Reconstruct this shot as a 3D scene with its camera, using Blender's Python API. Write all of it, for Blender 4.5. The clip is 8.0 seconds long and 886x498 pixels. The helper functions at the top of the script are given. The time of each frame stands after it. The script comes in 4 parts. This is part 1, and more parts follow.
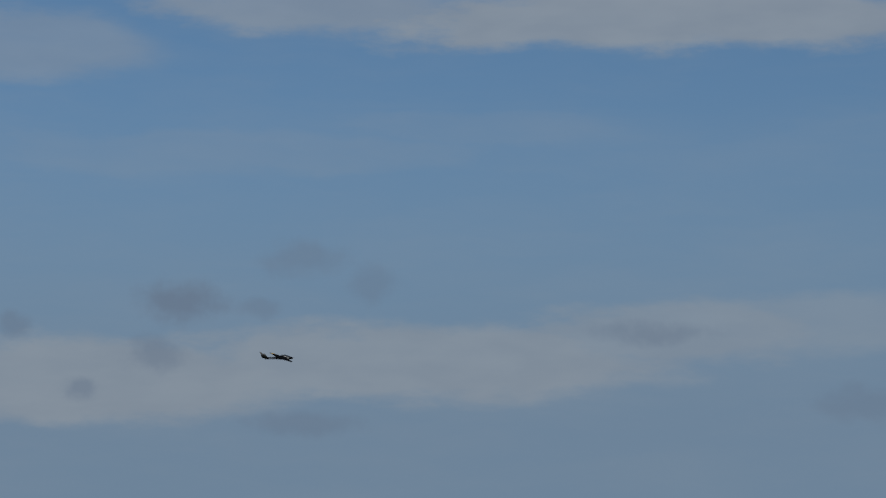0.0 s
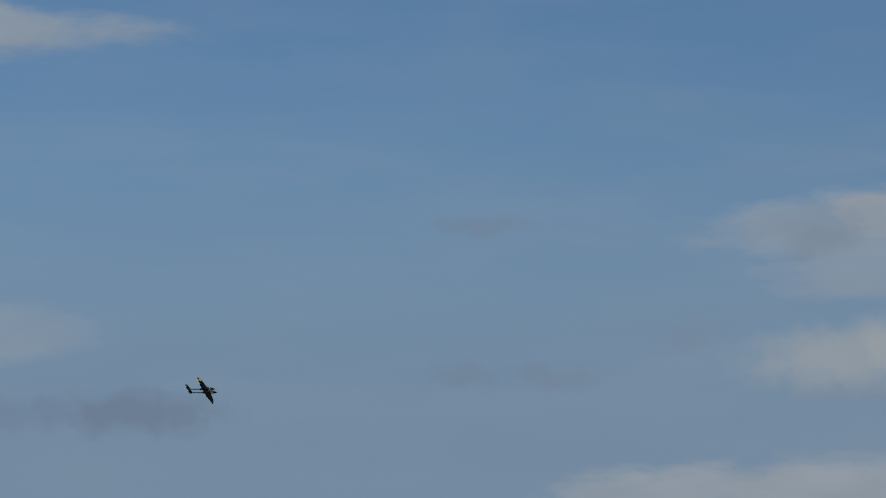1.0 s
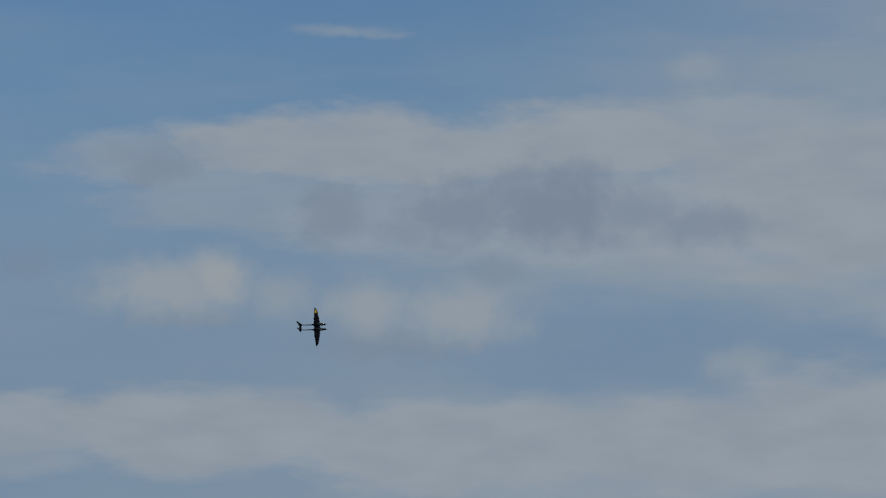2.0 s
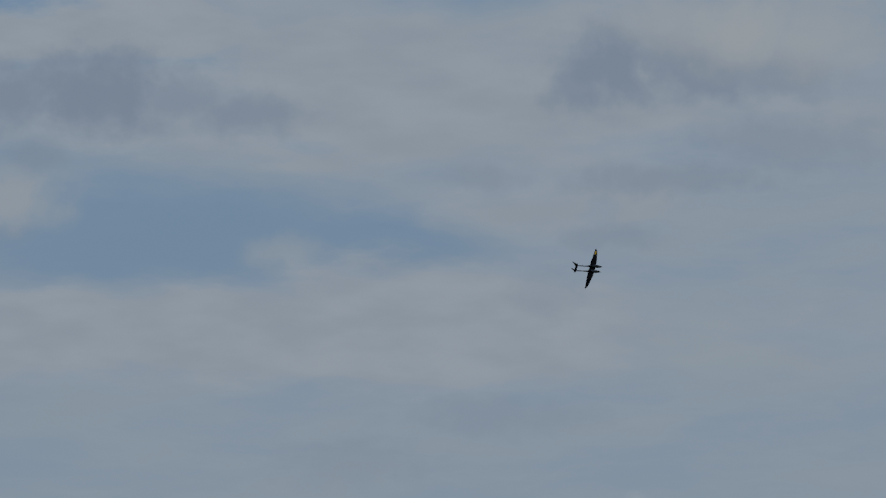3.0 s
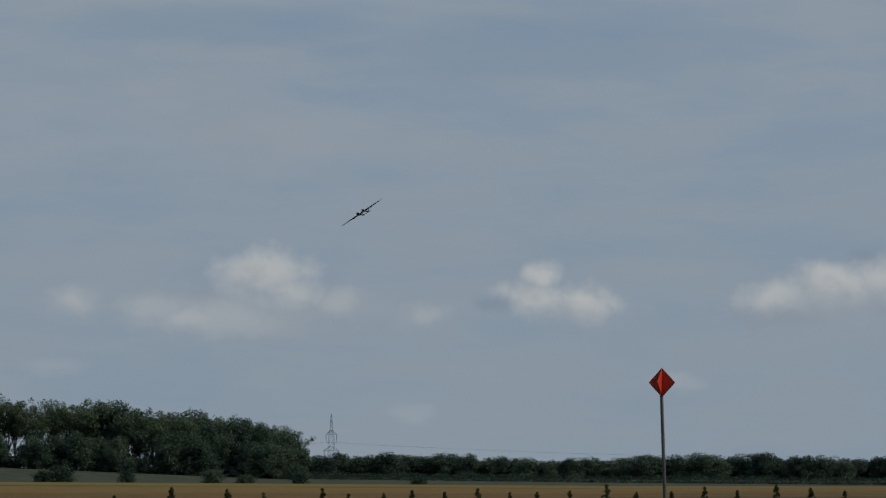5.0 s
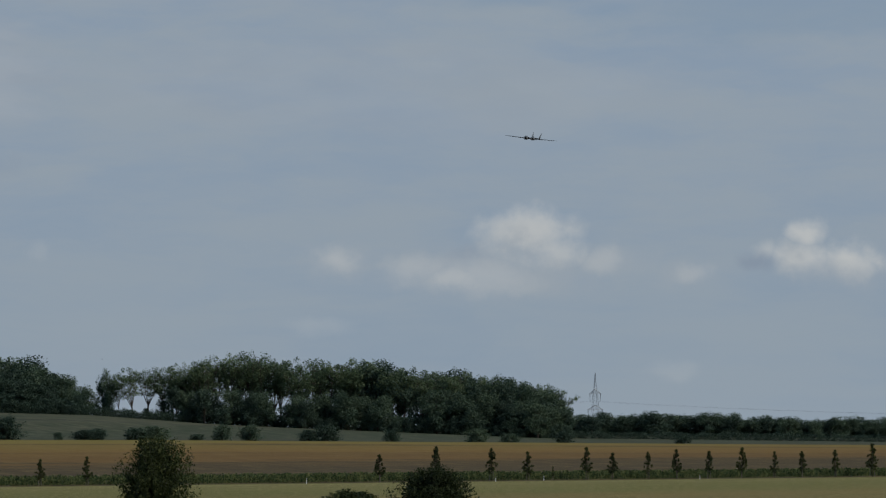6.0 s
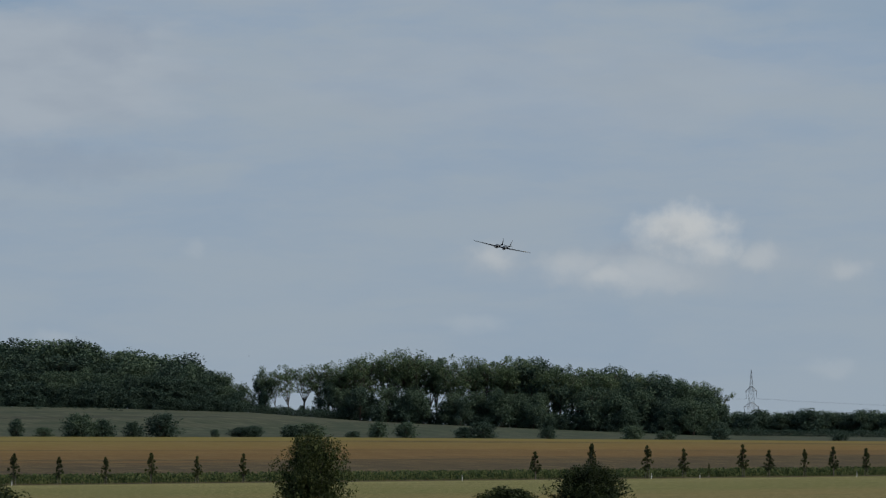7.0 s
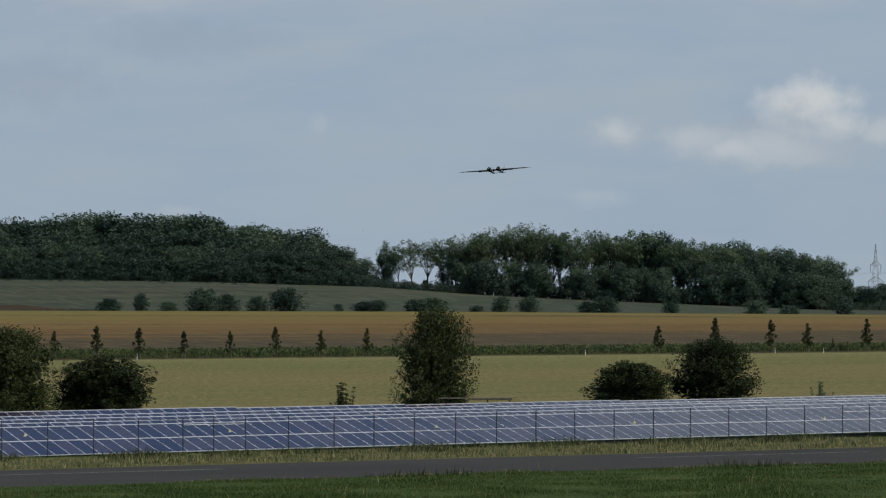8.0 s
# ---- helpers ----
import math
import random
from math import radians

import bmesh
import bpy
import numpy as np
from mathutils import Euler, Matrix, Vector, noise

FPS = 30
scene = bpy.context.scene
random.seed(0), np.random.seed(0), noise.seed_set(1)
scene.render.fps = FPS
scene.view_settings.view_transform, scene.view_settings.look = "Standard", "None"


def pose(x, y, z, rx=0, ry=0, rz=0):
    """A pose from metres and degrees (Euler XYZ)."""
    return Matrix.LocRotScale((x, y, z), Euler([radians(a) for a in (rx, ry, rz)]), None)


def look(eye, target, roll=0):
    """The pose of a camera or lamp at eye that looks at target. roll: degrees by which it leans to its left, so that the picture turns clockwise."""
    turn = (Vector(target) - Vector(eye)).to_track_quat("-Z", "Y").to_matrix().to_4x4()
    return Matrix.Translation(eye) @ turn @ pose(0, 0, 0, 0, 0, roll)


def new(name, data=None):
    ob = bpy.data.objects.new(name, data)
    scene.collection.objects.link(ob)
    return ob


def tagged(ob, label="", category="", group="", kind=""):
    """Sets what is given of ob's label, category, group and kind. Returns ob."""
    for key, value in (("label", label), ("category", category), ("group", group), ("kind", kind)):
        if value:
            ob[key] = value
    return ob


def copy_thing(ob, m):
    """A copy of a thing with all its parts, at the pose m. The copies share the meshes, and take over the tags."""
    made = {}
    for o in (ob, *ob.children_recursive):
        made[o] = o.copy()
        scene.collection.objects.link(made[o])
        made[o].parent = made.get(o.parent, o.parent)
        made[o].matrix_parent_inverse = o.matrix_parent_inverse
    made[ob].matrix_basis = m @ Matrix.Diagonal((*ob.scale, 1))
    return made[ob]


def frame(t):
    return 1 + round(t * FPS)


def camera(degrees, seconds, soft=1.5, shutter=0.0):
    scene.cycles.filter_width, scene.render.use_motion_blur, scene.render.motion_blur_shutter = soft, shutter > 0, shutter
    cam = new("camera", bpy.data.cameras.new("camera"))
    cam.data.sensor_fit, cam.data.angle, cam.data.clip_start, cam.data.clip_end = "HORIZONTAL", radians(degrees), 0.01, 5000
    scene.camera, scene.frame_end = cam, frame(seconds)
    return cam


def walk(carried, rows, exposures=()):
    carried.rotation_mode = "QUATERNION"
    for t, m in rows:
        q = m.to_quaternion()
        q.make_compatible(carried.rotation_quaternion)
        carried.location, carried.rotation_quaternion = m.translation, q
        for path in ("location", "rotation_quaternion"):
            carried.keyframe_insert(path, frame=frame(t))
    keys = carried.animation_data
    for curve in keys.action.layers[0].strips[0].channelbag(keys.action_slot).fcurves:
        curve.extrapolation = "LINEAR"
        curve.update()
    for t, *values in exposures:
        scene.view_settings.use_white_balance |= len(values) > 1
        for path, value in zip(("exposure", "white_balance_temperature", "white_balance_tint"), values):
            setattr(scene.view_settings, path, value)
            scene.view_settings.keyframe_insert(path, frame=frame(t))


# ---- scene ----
cam = camera(14.0, 8.0, soft=1.3)
EYE = 9.4        # height of the eye above the runway
K = 111.44       # bearing steps in one degree
TURNS = [        # seconds, heading to the right of the reference line, pitch (degrees)
    (0, -36.710, 9.449),
    (0.5, -29.082, 9.108),
    (1, -22.954, 9.619),
    (1.5, -16.116, 9.332),
    (1.7, -14.644, 9.018),
    (2.8, -6.192, 6.963),
    (3, -5.007, 6.703),
    (3.2, -2.288, 6.631),
    (3.4, 2.118, 6.308),
    (3.5, 3.876, 5.940),
    (3.8, 7.466, 5.052),
    (4, 9.637, 4.747),
    (4.2, 10.553, 4.487),
    (5.3, 7.143, 3.150),
    (5.5, 6.021, 3.069),
    (5.7, 4.926, 2.943),
    (6, 4.424, 2.746),
    (6.3, 4.199, 3.060),
    (6.5, 3.912, 3.248),
    (6.7, 2.827, 3.096),
    (7, 1.956, 2.701),
    (7.3, 1.588, 1.965),
    (7.5, 1.445, 1.534),
    (7.7, 1.122, 1.175),
    (8, 0.000, 0.709),
]
walk(cam, [(t, pose(0, 0, EYE, 90 + p, 0, -a)) for t, a, p in TURNS],
     exposures=[(0.0, -0.10), (1.5, 0.10), (3.0, 0.02), (4.2, 0.03), (5.5, 0.08), (6.5, 0.30), (7.0, 0.36), (8.0, 0.50)])

# ---------------------------------------------------------------- light
SUN_AZ, SUN_EL = 112.0, 43.0     # degrees right of the reference line, above the horizon
lamp = bpy.data.lights.new("sun", "SUN")
lamp.energy, lamp.angle, lamp.color = 1.85, radians(0.6), (1.0, 0.94, 0.84)
sun = new("sun", lamp)
_d = Vector((math.sin(radians(SUN_AZ)) * math.cos(radians(SUN_EL)), math.cos(radians(SUN_AZ)) * math.cos(radians(SUN_EL)), math.sin(radians(SUN_EL))))
sun.matrix_world = look(_d * 200, (0, 0, 0))


class Graph:
    """Short hand for building a node tree."""

    def __init__(self, tree):
        self.t = tree
        tree.nodes.clear()

    def n(self, kind):
        return self.t.nodes.new(kind)

    def put(self, socket, value):
        if isinstance(value, bpy.types.NodeSocket):
            self.t.links.new(value, socket)
        else:
            socket.default_value = value

    def math(self, op, a, b=0.0, c=0.0, clamp=False):
        node = self.n("ShaderNodeMath")
        node.operation, node.use_clamp = op, clamp
        for s, v in zip(node.inputs, (a, b, c)):
            self.put(s, v)
        return node.outputs[0]

    def vec(self, op, a, b=(0, 0, 0), c=(0, 0, 0)):
        node = self.n("ShaderNodeVectorMath")
        node.operation = op
        for s, v in zip(node.inputs, (a, b, c)):
            self.put(s, v)
        return node.outputs["Value" if op == "LENGTH" else "Vector"]

    def ramp(self, x, lo, hi, a=0.0, b=1.0):
        node = self.n("ShaderNodeMapRange")
        node.interpolation_type = "SMOOTHSTEP"
        for s, v in zip(node.inputs, (x, lo, hi, a, b)):
            self.put(s, v)
        return node.outputs[0]

    def mix(self, f, a, b, blend="MIX"):
        node = self.n("ShaderNodeMix")
        node.data_type, node.blend_type = "RGBA", blend
        self.put(node.inputs[0], f)
        for s, v in ((node.inputs[6], a), (node.inputs[7], b)):
            self.put(s, (*v, 1.0) if isinstance(v, tuple) and len(v) == 3 else v)
        return node.outputs[2]

    def noise(self, v, scale, detail=3.0, rough=0.55, out="Fac"):
        node = self.n("ShaderNodeTexNoise")
        self.put(node.inputs["Vector"], v)
        node.inputs["Scale"].default_value, node.inputs["Detail"].default_value, node.inputs["Roughness"].default_value = scale, detail, rough
        return node.outputs["Fac" if out == "Fac" else "Color"]


# ---------------------------------------------------------------- sky with its clouds
# Cloud banks: bearing steps right of the reference frame's edge, steps below the top, half width, half height, weight.
WHITE = [
    (1425, 190, 88, 54, 1.0), (1465, 215, 62, 36, .8), (1310, 268, 70, 26, .5), (1360, 262, 90, 40, .35), (1230, 245, 60, 30, .3),
    (1078, 236, 46, 27, .42), (1560, 236, 42, 24, .32), (1716, 258, 36, 16, .25), (568, 224, 22, 17, .12), (1060, 352, 62, 20, .15), (325, 372, 40, 15, .15),
    (1916, 192, 30, 30, .9), (1905, 232, 58, 34, .95), (1992, 236, 66, 36, .95), (1850, 222, 34, 20, .5),
    (2598, 126, 56, 40, 1.0), (2622, 178, 42, 54, .95), (2440, 206, 96, 38, .95), (2530, 200, 90, 44, .9), (2330, 226, 64, 30, .8), (2650, 232, 80, 30, .7), (2735, 165, 46, 40, .9),
    (2150, 378, 48, 20, .25), (1690, 430, 50, 20, .15),
]
SOFT = [
    (1300, 250, 170, 50, .45), (1430, 265, 170, 42, .4), (1575, 240, 90, 34, .4), (1085, 240, 80, 38, .4), (1985, 256, 120, 34, .45), (2400, 240, 220, 44, .45), (2620, 235, 140, 40, .5), (1700, 258, 70, 26, .35), (1230, 225, 60, 26, .3),
    (-1000, -372, 92, 62, .95), (-1080, -350, 170, 66, .75), (-890, -345, 90, 50, .5), (-720, -322, 100, 60, .7), (-560, -310, 130, 64, .75), (-480, -300, 60, 50, .5),
    (-770, -812, 105, 14, .4), (-700, -808, 60, 8, .3),
    (760, -610, 150, 80, .95), (640, -640, 130, 60, .6), (880, -600, 130, 90, .7), (-130, -745, 70, 40, .4), (-60, -222, 90, 34, .5),
]
PALE = [
    (-2900, -935, 640, 60, .8), (-3550, -960, 300, 50, .6), (-4050, -890, 240, 70, .4), (-3700, -700, 520, 40, .13), (-3250, -745, 300, 30, .1),
    (-3900, -295, 420, 78, .7), (-3350, -330, 520, 78, .68), (-2900, -380, 330, 62, .55), (-2600, -400, 240, 60, .35),
    (-1020, -575, 330, 62, .55), (-700, -600, 420, 72, .95), (-330, -620, 300, 72, .95), (-850, -500, 380, 60, .5), (-500, -480, 480, 90, .7), (-200, -470, 420, 95, .75),
    (100, -520, 340, 170, .85), (-60, -660, 260, 50, .7), (420, -520, 420, 150, .75),
    (-1330, -105, 240, 62, .85), (-1020, -100, 330, 84, .95), (-560, -75, 420, 92, .9), (-120, -75, 420, 96, .9), (200, -90, 420, 130, .9), (420, -330, 260, 100, .6),
    (-1560, -50, 420, 60, .6), (-2050, 0, 600, 90, .5), (960, -480, 420, 110, .6), (1500, -520, 500, 70, .5), (1150, -70, 560, 90, .35), (2300, -340, 420, 60, .4),
]
DARK = [
    (-3775, -440, 88, 46, .8), (-3640, -430, 46, 26, .4), (-3820, -345, 50, 36, .5), (-3555, -520, 88, 36, .4), (-3440, -470, 50, 40, .35), (-4062, -395, 40, 26, .5), (-3950, -278, 40, 22, .5), (-3550, -222, 100, 26, .45),
    (-2940, -380, 120, 24, .5), (-2560, -255, 90, 34, .4), (-2330, -258, 190, 46, .85), (-2560, -252, 100, 28, .4), (-1700, -590, 110, 22, .45), (-1120, -580, 120, 40, .3),
    (-1740, -328, 75, 26, .5), (-1590, -330, 100, 26, .5), (-1330, -395, 60, 34, .35), (-1060, -300, 120, 26, .45), (-680, -255, 190, 34, .5), (-500, -380, 56, 40, .4),
    (-1100, -565, 96, 36, .6), (-790, -490, 80, 66, .7), (-560, -490, 130, 76, .85), (-390, -500, 170, 96, 1.0), (-120, -465, 120, 48, .7), (-640, -455, 90, 36, .5), (-250, -490, 110, 50, .6),
    (530, -545, 120, 90, .95), (470, -515, 90, 54, .8), (690, -540, 190, 66, .85), (820, -530, 150, 56, .65), (300, -350, 90, 30, .35), (640, -345, 230, 34, .5), (520, -250, 120, 30, .4), (410, -150, 80, 50, .3),
    (850, -410, 200, 60, .4), (1330, 222, 40, 22, .35), (1828, 242, 34, 24, .6), (2340, 262, 130, 24, .4), (2560, 250, 110, 24, .35), (2490, 158, 40, 26, .5), (2560, -330, 140, 40, .5), (70, 150, 160, 60, .3), (330, 70, 200, 40, .3),
]
CLEAR = [(-300, -250, 470, 105, 1.0), (90, -235, 270, 70, 1.0), (330, -690, 130, 50, .5), (520, -290, 40, 30, .5), (1350, -250, 300, 40, .5), (1900, -210, 380, 60, .5), (1600, -400, 300, 60, .3)]


def sky_world():
    world = bpy.data.worlds.new("daylight")
    scene.world, world.use_nodes = world, True
    g = Graph(world.node_tree)
    sky = g.n("ShaderNodeTexSky")
    sky.sky_type, sky.sun_disc, sky.sun_elevation, sky.sun_rotation = "NISHITA", False, radians(SUN_EL), radians(SUN_AZ)
    sky.air_density, sky.dust_density, sky.ozone_density = 1.0, 0.6, 1.4
    base = g.mix(1.0, sky.outputs[0], SKY_TINT, "MULTIPLY")
    where = g.n("ShaderNodeTexCoord").outputs["Generated"]
    xyz = g.n("ShaderNodeSeparateXYZ")
    g.put(xyz.inputs[0], where)
    x, y, z = xyz.outputs
    bear_ = g.math("MULTIPLY_ADD", g.math("ARCTAN2", x, y), 63.85, 7.84)
    drop_ = g.math("MULTIPLY_ADD", g.math("ARCSINE", z), -63.85, 5.20)
    flat = g.n("ShaderNodeCombineXYZ")
    g.put(flat.inputs[0], bear_), g.put(flat.inputs[1], drop_)
    p = flat.outputs[0]
    wide = g.vec("MULTIPLY", p, (0.35, 1.0, 1.0))
    bend = g.vec("MULTIPLY_ADD", g.noise(p, 1.1, 4.5, .52, "Color"), (.8, .46, 0), (-.4, -.23, 0))
    soft_bend = g.vec("MULTIPLY_ADD", g.noise(wide, .9, 5.0, .6, "Color"), (1.8, .7, 0), (-.9, -.35, 0))
    crisp, loose = g.vec("ADD", p, bend), g.vec("ADD", p, soft_bend)
    billow = g.math("SUBTRACT", .5, g.noise(p, 2.0, 5.0, .55))
    smear = g.math("SUBTRACT", .5, g.noise(wide, 1.8, 6.0, .62))

    def bank(rows, at, outer, inner, rag, amount):
        total, fray = None, g.math("MULTIPLY", rag, amount)
        for u, v, w, h, weight in rows:
            d = g.vec("LENGTH", g.vec("MULTIPLY_ADD", at, (100 / w, 100 / h, 0), (-u / w, -v / h, 0)))
            m = g.ramp(g.math("ADD", d, fray), outer, inner, 0.0, weight)
            total = m if total is None else g.math("MAXIMUM", total, m)
        return total

    streak = g.noise(g.vec("MULTIPLY", loose, (.22, 1.0, 1.0)), .9, 6.0, .6)
    veil = g.math("MULTIPLY", g.ramp(g.math("ADD", bear_, g.math("MULTIPLY", drop_, .9)), -15.0, -1.0), g.ramp(streak, .15, .6, .72, 1.0))
    veil = g.math("MULTIPLY", veil, g.math("SUBTRACT", 1.0, bank(CLEAR, loose, 1.25, .45, smear, .8)))
    tone = g.mix(g.ramp(streak, .3, .7), VEIL_A, VEIL_B)
    tone = g.mix(g.ramp(drop_, -2.0, 5.0, 0.0, .75), tone, VEIL_LOW)
    base = g.mix(g.ramp(drop_, -9.5, -2.0, 0.0, .95), base, BLUE_LOW)
    base = g.mix(g.ramp(streak, .35, .75, 0.0, .12), base, PALE_C)
    col = g.mix(veil, base, tone)
    col = g.mix(bank(PALE, loose, 1.15, .62, smear, .9), col, g.mix(g.ramp(g.noise(wide, 1.6, 3.0, .5), .3, .7), PALE_A, PALE_C))
    col = g.mix(bank(DARK, crisp, 1.2, .25, billow, 1.3), col, g.mix(g.ramp(bear_, -22.0, -10.0), DARK_L, DARK_C))
    col = g.mix(bank(SOFT, crisp, 1.25, .15, billow, .9), col, SOFT_C)
    fluff = g.noise(p, 2.6, 6.0, .6)
    sunward = g.vec("ADD", crisp, (.16, -.30, 0))         # the same clouds looked up towards the light: thick there means shade here
    shade = g.math("MULTIPLY", bank(WHITE, sunward, 1.25, .2, billow, 1.0), g.ramp(fluff, .3, .7, 1.0, .45))
    lit = g.mix(shade, WHITE_B, WHITE_A)
    col = g.mix(bank(WHITE, crisp, 1.3, .12, billow, 1.2), col, lit)
    bg, out = g.n("ShaderNodeBackground"), g.n("ShaderNodeOutputWorld")
    g.put(bg.inputs[0], col)
    bg.inputs[1].default_value = 0.1
    g.put(out.inputs[0], bg.outputs[0])


SKY_TINT = (.425, .56, .665)
VEIL_A, VEIL_B, VEIL_LOW = (2.2, 2.8, 3.58), (2.5, 2.97, 3.45), (2.38, 2.9, 3.42)
BLUE_LOW = (1.62, 2.38, 3.35)
DARK_L = (1.42, 1.92, 2.7)
SOFT_C = (2.95, 3.24, 3.52)
PALE_A, PALE_C, DARK_C = (2.5, 2.9, 3.4), (2.8, 3.2, 3.65), (1.85, 2.3, 2.98)
WHITE_A, WHITE_B = (2.95, 3.28, 3.6), (4.25, 4.4, 4.42)
sky_world()


# ---------------------------------------------------------------- materials
def surface(name, colours, scale=1.0, rough=.8, metal=0.0, bump=0.0, bump_scale=None, stretch=(1, 1, 1), island=0.0, each=0.0, spec=.5, through_=0.0, fine=None):
    """A principled material whose colour runs over the given colours by two scales of noise."""
    m = bpy.data.materials.new(name)
    m.use_nodes = True
    g = Graph(m.node_tree)
    at = g.vec("MULTIPLY", g.n("ShaderNodeTexCoord").outputs["Object"], stretch)
    a, b = g.noise(at, scale, 4.0), g.noise(at, scale * (fine or 9.0), 3.0)
    f = g.math("ADD", g.math("MULTIPLY", a, .6), g.math("MULTIPLY", b, .4))
    if island:
        f = g.math("ADD", f, g.math("MULTIPLY", g.math("SUBTRACT", g.n("ShaderNodeNewGeometry").outputs["Random Per Island"], .5), island))
    if each:
        f = g.math("ADD", f, g.math("MULTIPLY", g.math("SUBTRACT", g.n("ShaderNodeObjectInfo").outputs["Random"], .5), each))
    node = g.n("ShaderNodeValToRGB")
    els = node.color_ramp.elements
    while len(els) < len(colours):
        els.new(.5)
    for i, c in enumerate(colours):
        els[i].position, els[i].color = .3 + .4 * i / max(1, len(colours) - 1), (*c, 1)
    g.put(node.inputs[0], f)
    bs, out = g.n("ShaderNodeBsdfPrincipled"), g.n("ShaderNodeOutputMaterial")
    g.put(bs.inputs["Base Color"], node.outputs[0])
    bs.inputs["Metallic"].default_value, bs.inputs["Specular IOR Level"].default_value = metal, spec
    g.put(bs.inputs["Roughness"], g.ramp(b, 0, 1, max(.02, rough - .1), min(1, rough + .1)))
    if bump:
        bn = g.n("ShaderNodeBump")
        bn.inputs["Strength"].default_value, bn.inputs["Distance"].default_value = bump, .05
        g.put(bn.inputs["Height"], g.noise(at, bump_scale or scale * 6, 4.0))
        g.put(bs.inputs["Normal"], bn.outputs[0])
    shader = bs.outputs[0]
    if through_:
        tr, mx = g.n("ShaderNodeBsdfTranslucent"), g.n("ShaderNodeMixShader")
        g.put(tr.inputs[0], node.outputs[0])
        mx.inputs[0].default_value = through_
        g.put(mx.inputs[1], shader), g.put(mx.inputs[2], tr.outputs[0])
        shader = mx.outputs[0]
    g.put(out.inputs[0], shader)
    return m


M_GRASS = surface("grass", [(.026, .05, .010), (.05, .078, .014), (.10, .10, .028)], .25, .95, spec=.1, bump=.6, bump_scale=3)
M_VERGE = surface("dry_grass", [(.05, .065, .02), (.12, .115, .04), (.2, .175, .075)], .4, .95, bump=.6, bump_scale=4, spec=.1)
M_ASPHALT = surface("asphalt", [(.042, .039, .034), (.052, .048, .042), (.068, .063, .055)], .15, .95, bump=.3, bump_scale=20, stretch=(.3, 1, 1), spec=.12)
M_BROWN = surface("ploughed_field", [(.05, .034, .022), (.07, .046, .028), (.10, .062, .034)], .03, .95, stretch=(.12, 1.5, 1), fine=10, spec=.05)


def banded(name, rows, near, far, broad, thin, slope, track, track_colour, fleck, fleck_amount, broad_amount=.4, thin_amount=.5, grain_size=(.5, .2)):
    """A field whose colour runs in drawn-out bands from its near to its far edge, with wheel tracks and flecks of straw."""
    m = bpy.data.materials.new(name)
    m.use_nodes = True
    g = Graph(m.node_tree)
    at = g.n("ShaderNodeTexCoord").outputs["Object"]
    xyz = g.n("ShaderNodeSeparateXYZ")
    g.put(xyz.inputs[0], at)
    x, y = xyz.outputs[0], xyz.outputs[1]
    long_ = g.noise(g.vec("MULTIPLY", at, (broad * .25, broad, 0)), 1.0, 5.0, .6)
    fine = g.noise(g.vec("MULTIPLY", at, (thin * .12, thin, 0)), 1.0, 6.0, .7)
    grain = g.noise(g.vec("MULTIPLY", at, (*grain_size, 0)), 1.0, 3.5, .62)
    f = g.math("MULTIPLY_ADD", y, 1 / (far - near), -near / (far - near))
    f = g.math("ADD", f, g.math("MULTIPLY_ADD", x, slope, -slope * near * .75))
    f = g.math("ADD", f, g.math("MULTIPLY_ADD", long_, broad_amount, -broad_amount / 2))
    f = g.math("ADD", f, g.math("MULTIPLY_ADD", fine, thin_amount, -thin_amount / 2))
    node = g.n("ShaderNodeValToRGB")
    els = node.color_ramp.elements
    while len(els) < len(rows):
        els.new(.5)
    for e, (pos, c) in zip(els, rows):
        e.position, e.color = pos, (*c, 1)
    g.put(node.inputs[0], f)
    lines = g.math("PINGPONG", g.math("ADD", y, g.math("MULTIPLY", long_, track * 2.5)), track)
    tracks = g.math("MULTIPLY", g.ramp(lines, track * .16, track * .03), g.ramp(fine, .25, .5))
    col = g.mix(g.math("MULTIPLY", tracks, .85), node.outputs[0], track_colour)
    col = g.mix(g.ramp(grain, .47, .64, 0.0, fleck_amount), col, fleck)
    bs, out, bn = g.n("ShaderNodeBsdfPrincipled"), g.n("ShaderNodeOutputMaterial"), g.n("ShaderNodeBump")
    bn.inputs["Strength"].default_value, bn.inputs["Distance"].default_value = .7, .12
    g.put(bn.inputs["Height"], grain)
    g.put(bs.inputs["Normal"], bn.outputs[0])
    g.put(bs.inputs["Base Color"], col)
    bs.inputs["Roughness"].default_value, bs.inputs["Specular IOR Level"].default_value = .95, .15
    g.put(out.inputs[0], bs.outputs[0])
    return m


M_LIGHT = banded("stubble_field", [(.0, (.10, .115, .027)), (.14, (.165, .132, .042)), (.34, (.115, .118, .030)), (.55, (.170, .128, .040)), (.75, (.108, .114, .028)), (.93, (.138, .134, .038)), (1.0, (.18, .17, .065))],
                 232, 466, .035, .3, 0.0, 8.0, (.085, .095, .026), (.40, .33, .15), .6, .5, .9, (3.4, .8))
M_CROP = banded("ripe_field", [(.0, (.066, .050, .024)), (.20, (.058, .044, .021)), (.31, (.066, .047, .021)), (.38, (.150, .085, .024)), (.48, (.125, .074, .022)), (.58, (.176, .104, .027)), (.72, (.166, .114, .028)), (.84, (.178, .140, .031)), (1.0, (.155, .134, .031))],
                480, 866, .012, .09, -.0005, 48.0, (.070, .050, .020), (.28, .20, .075), .4, .22, .5, (.8, .06))
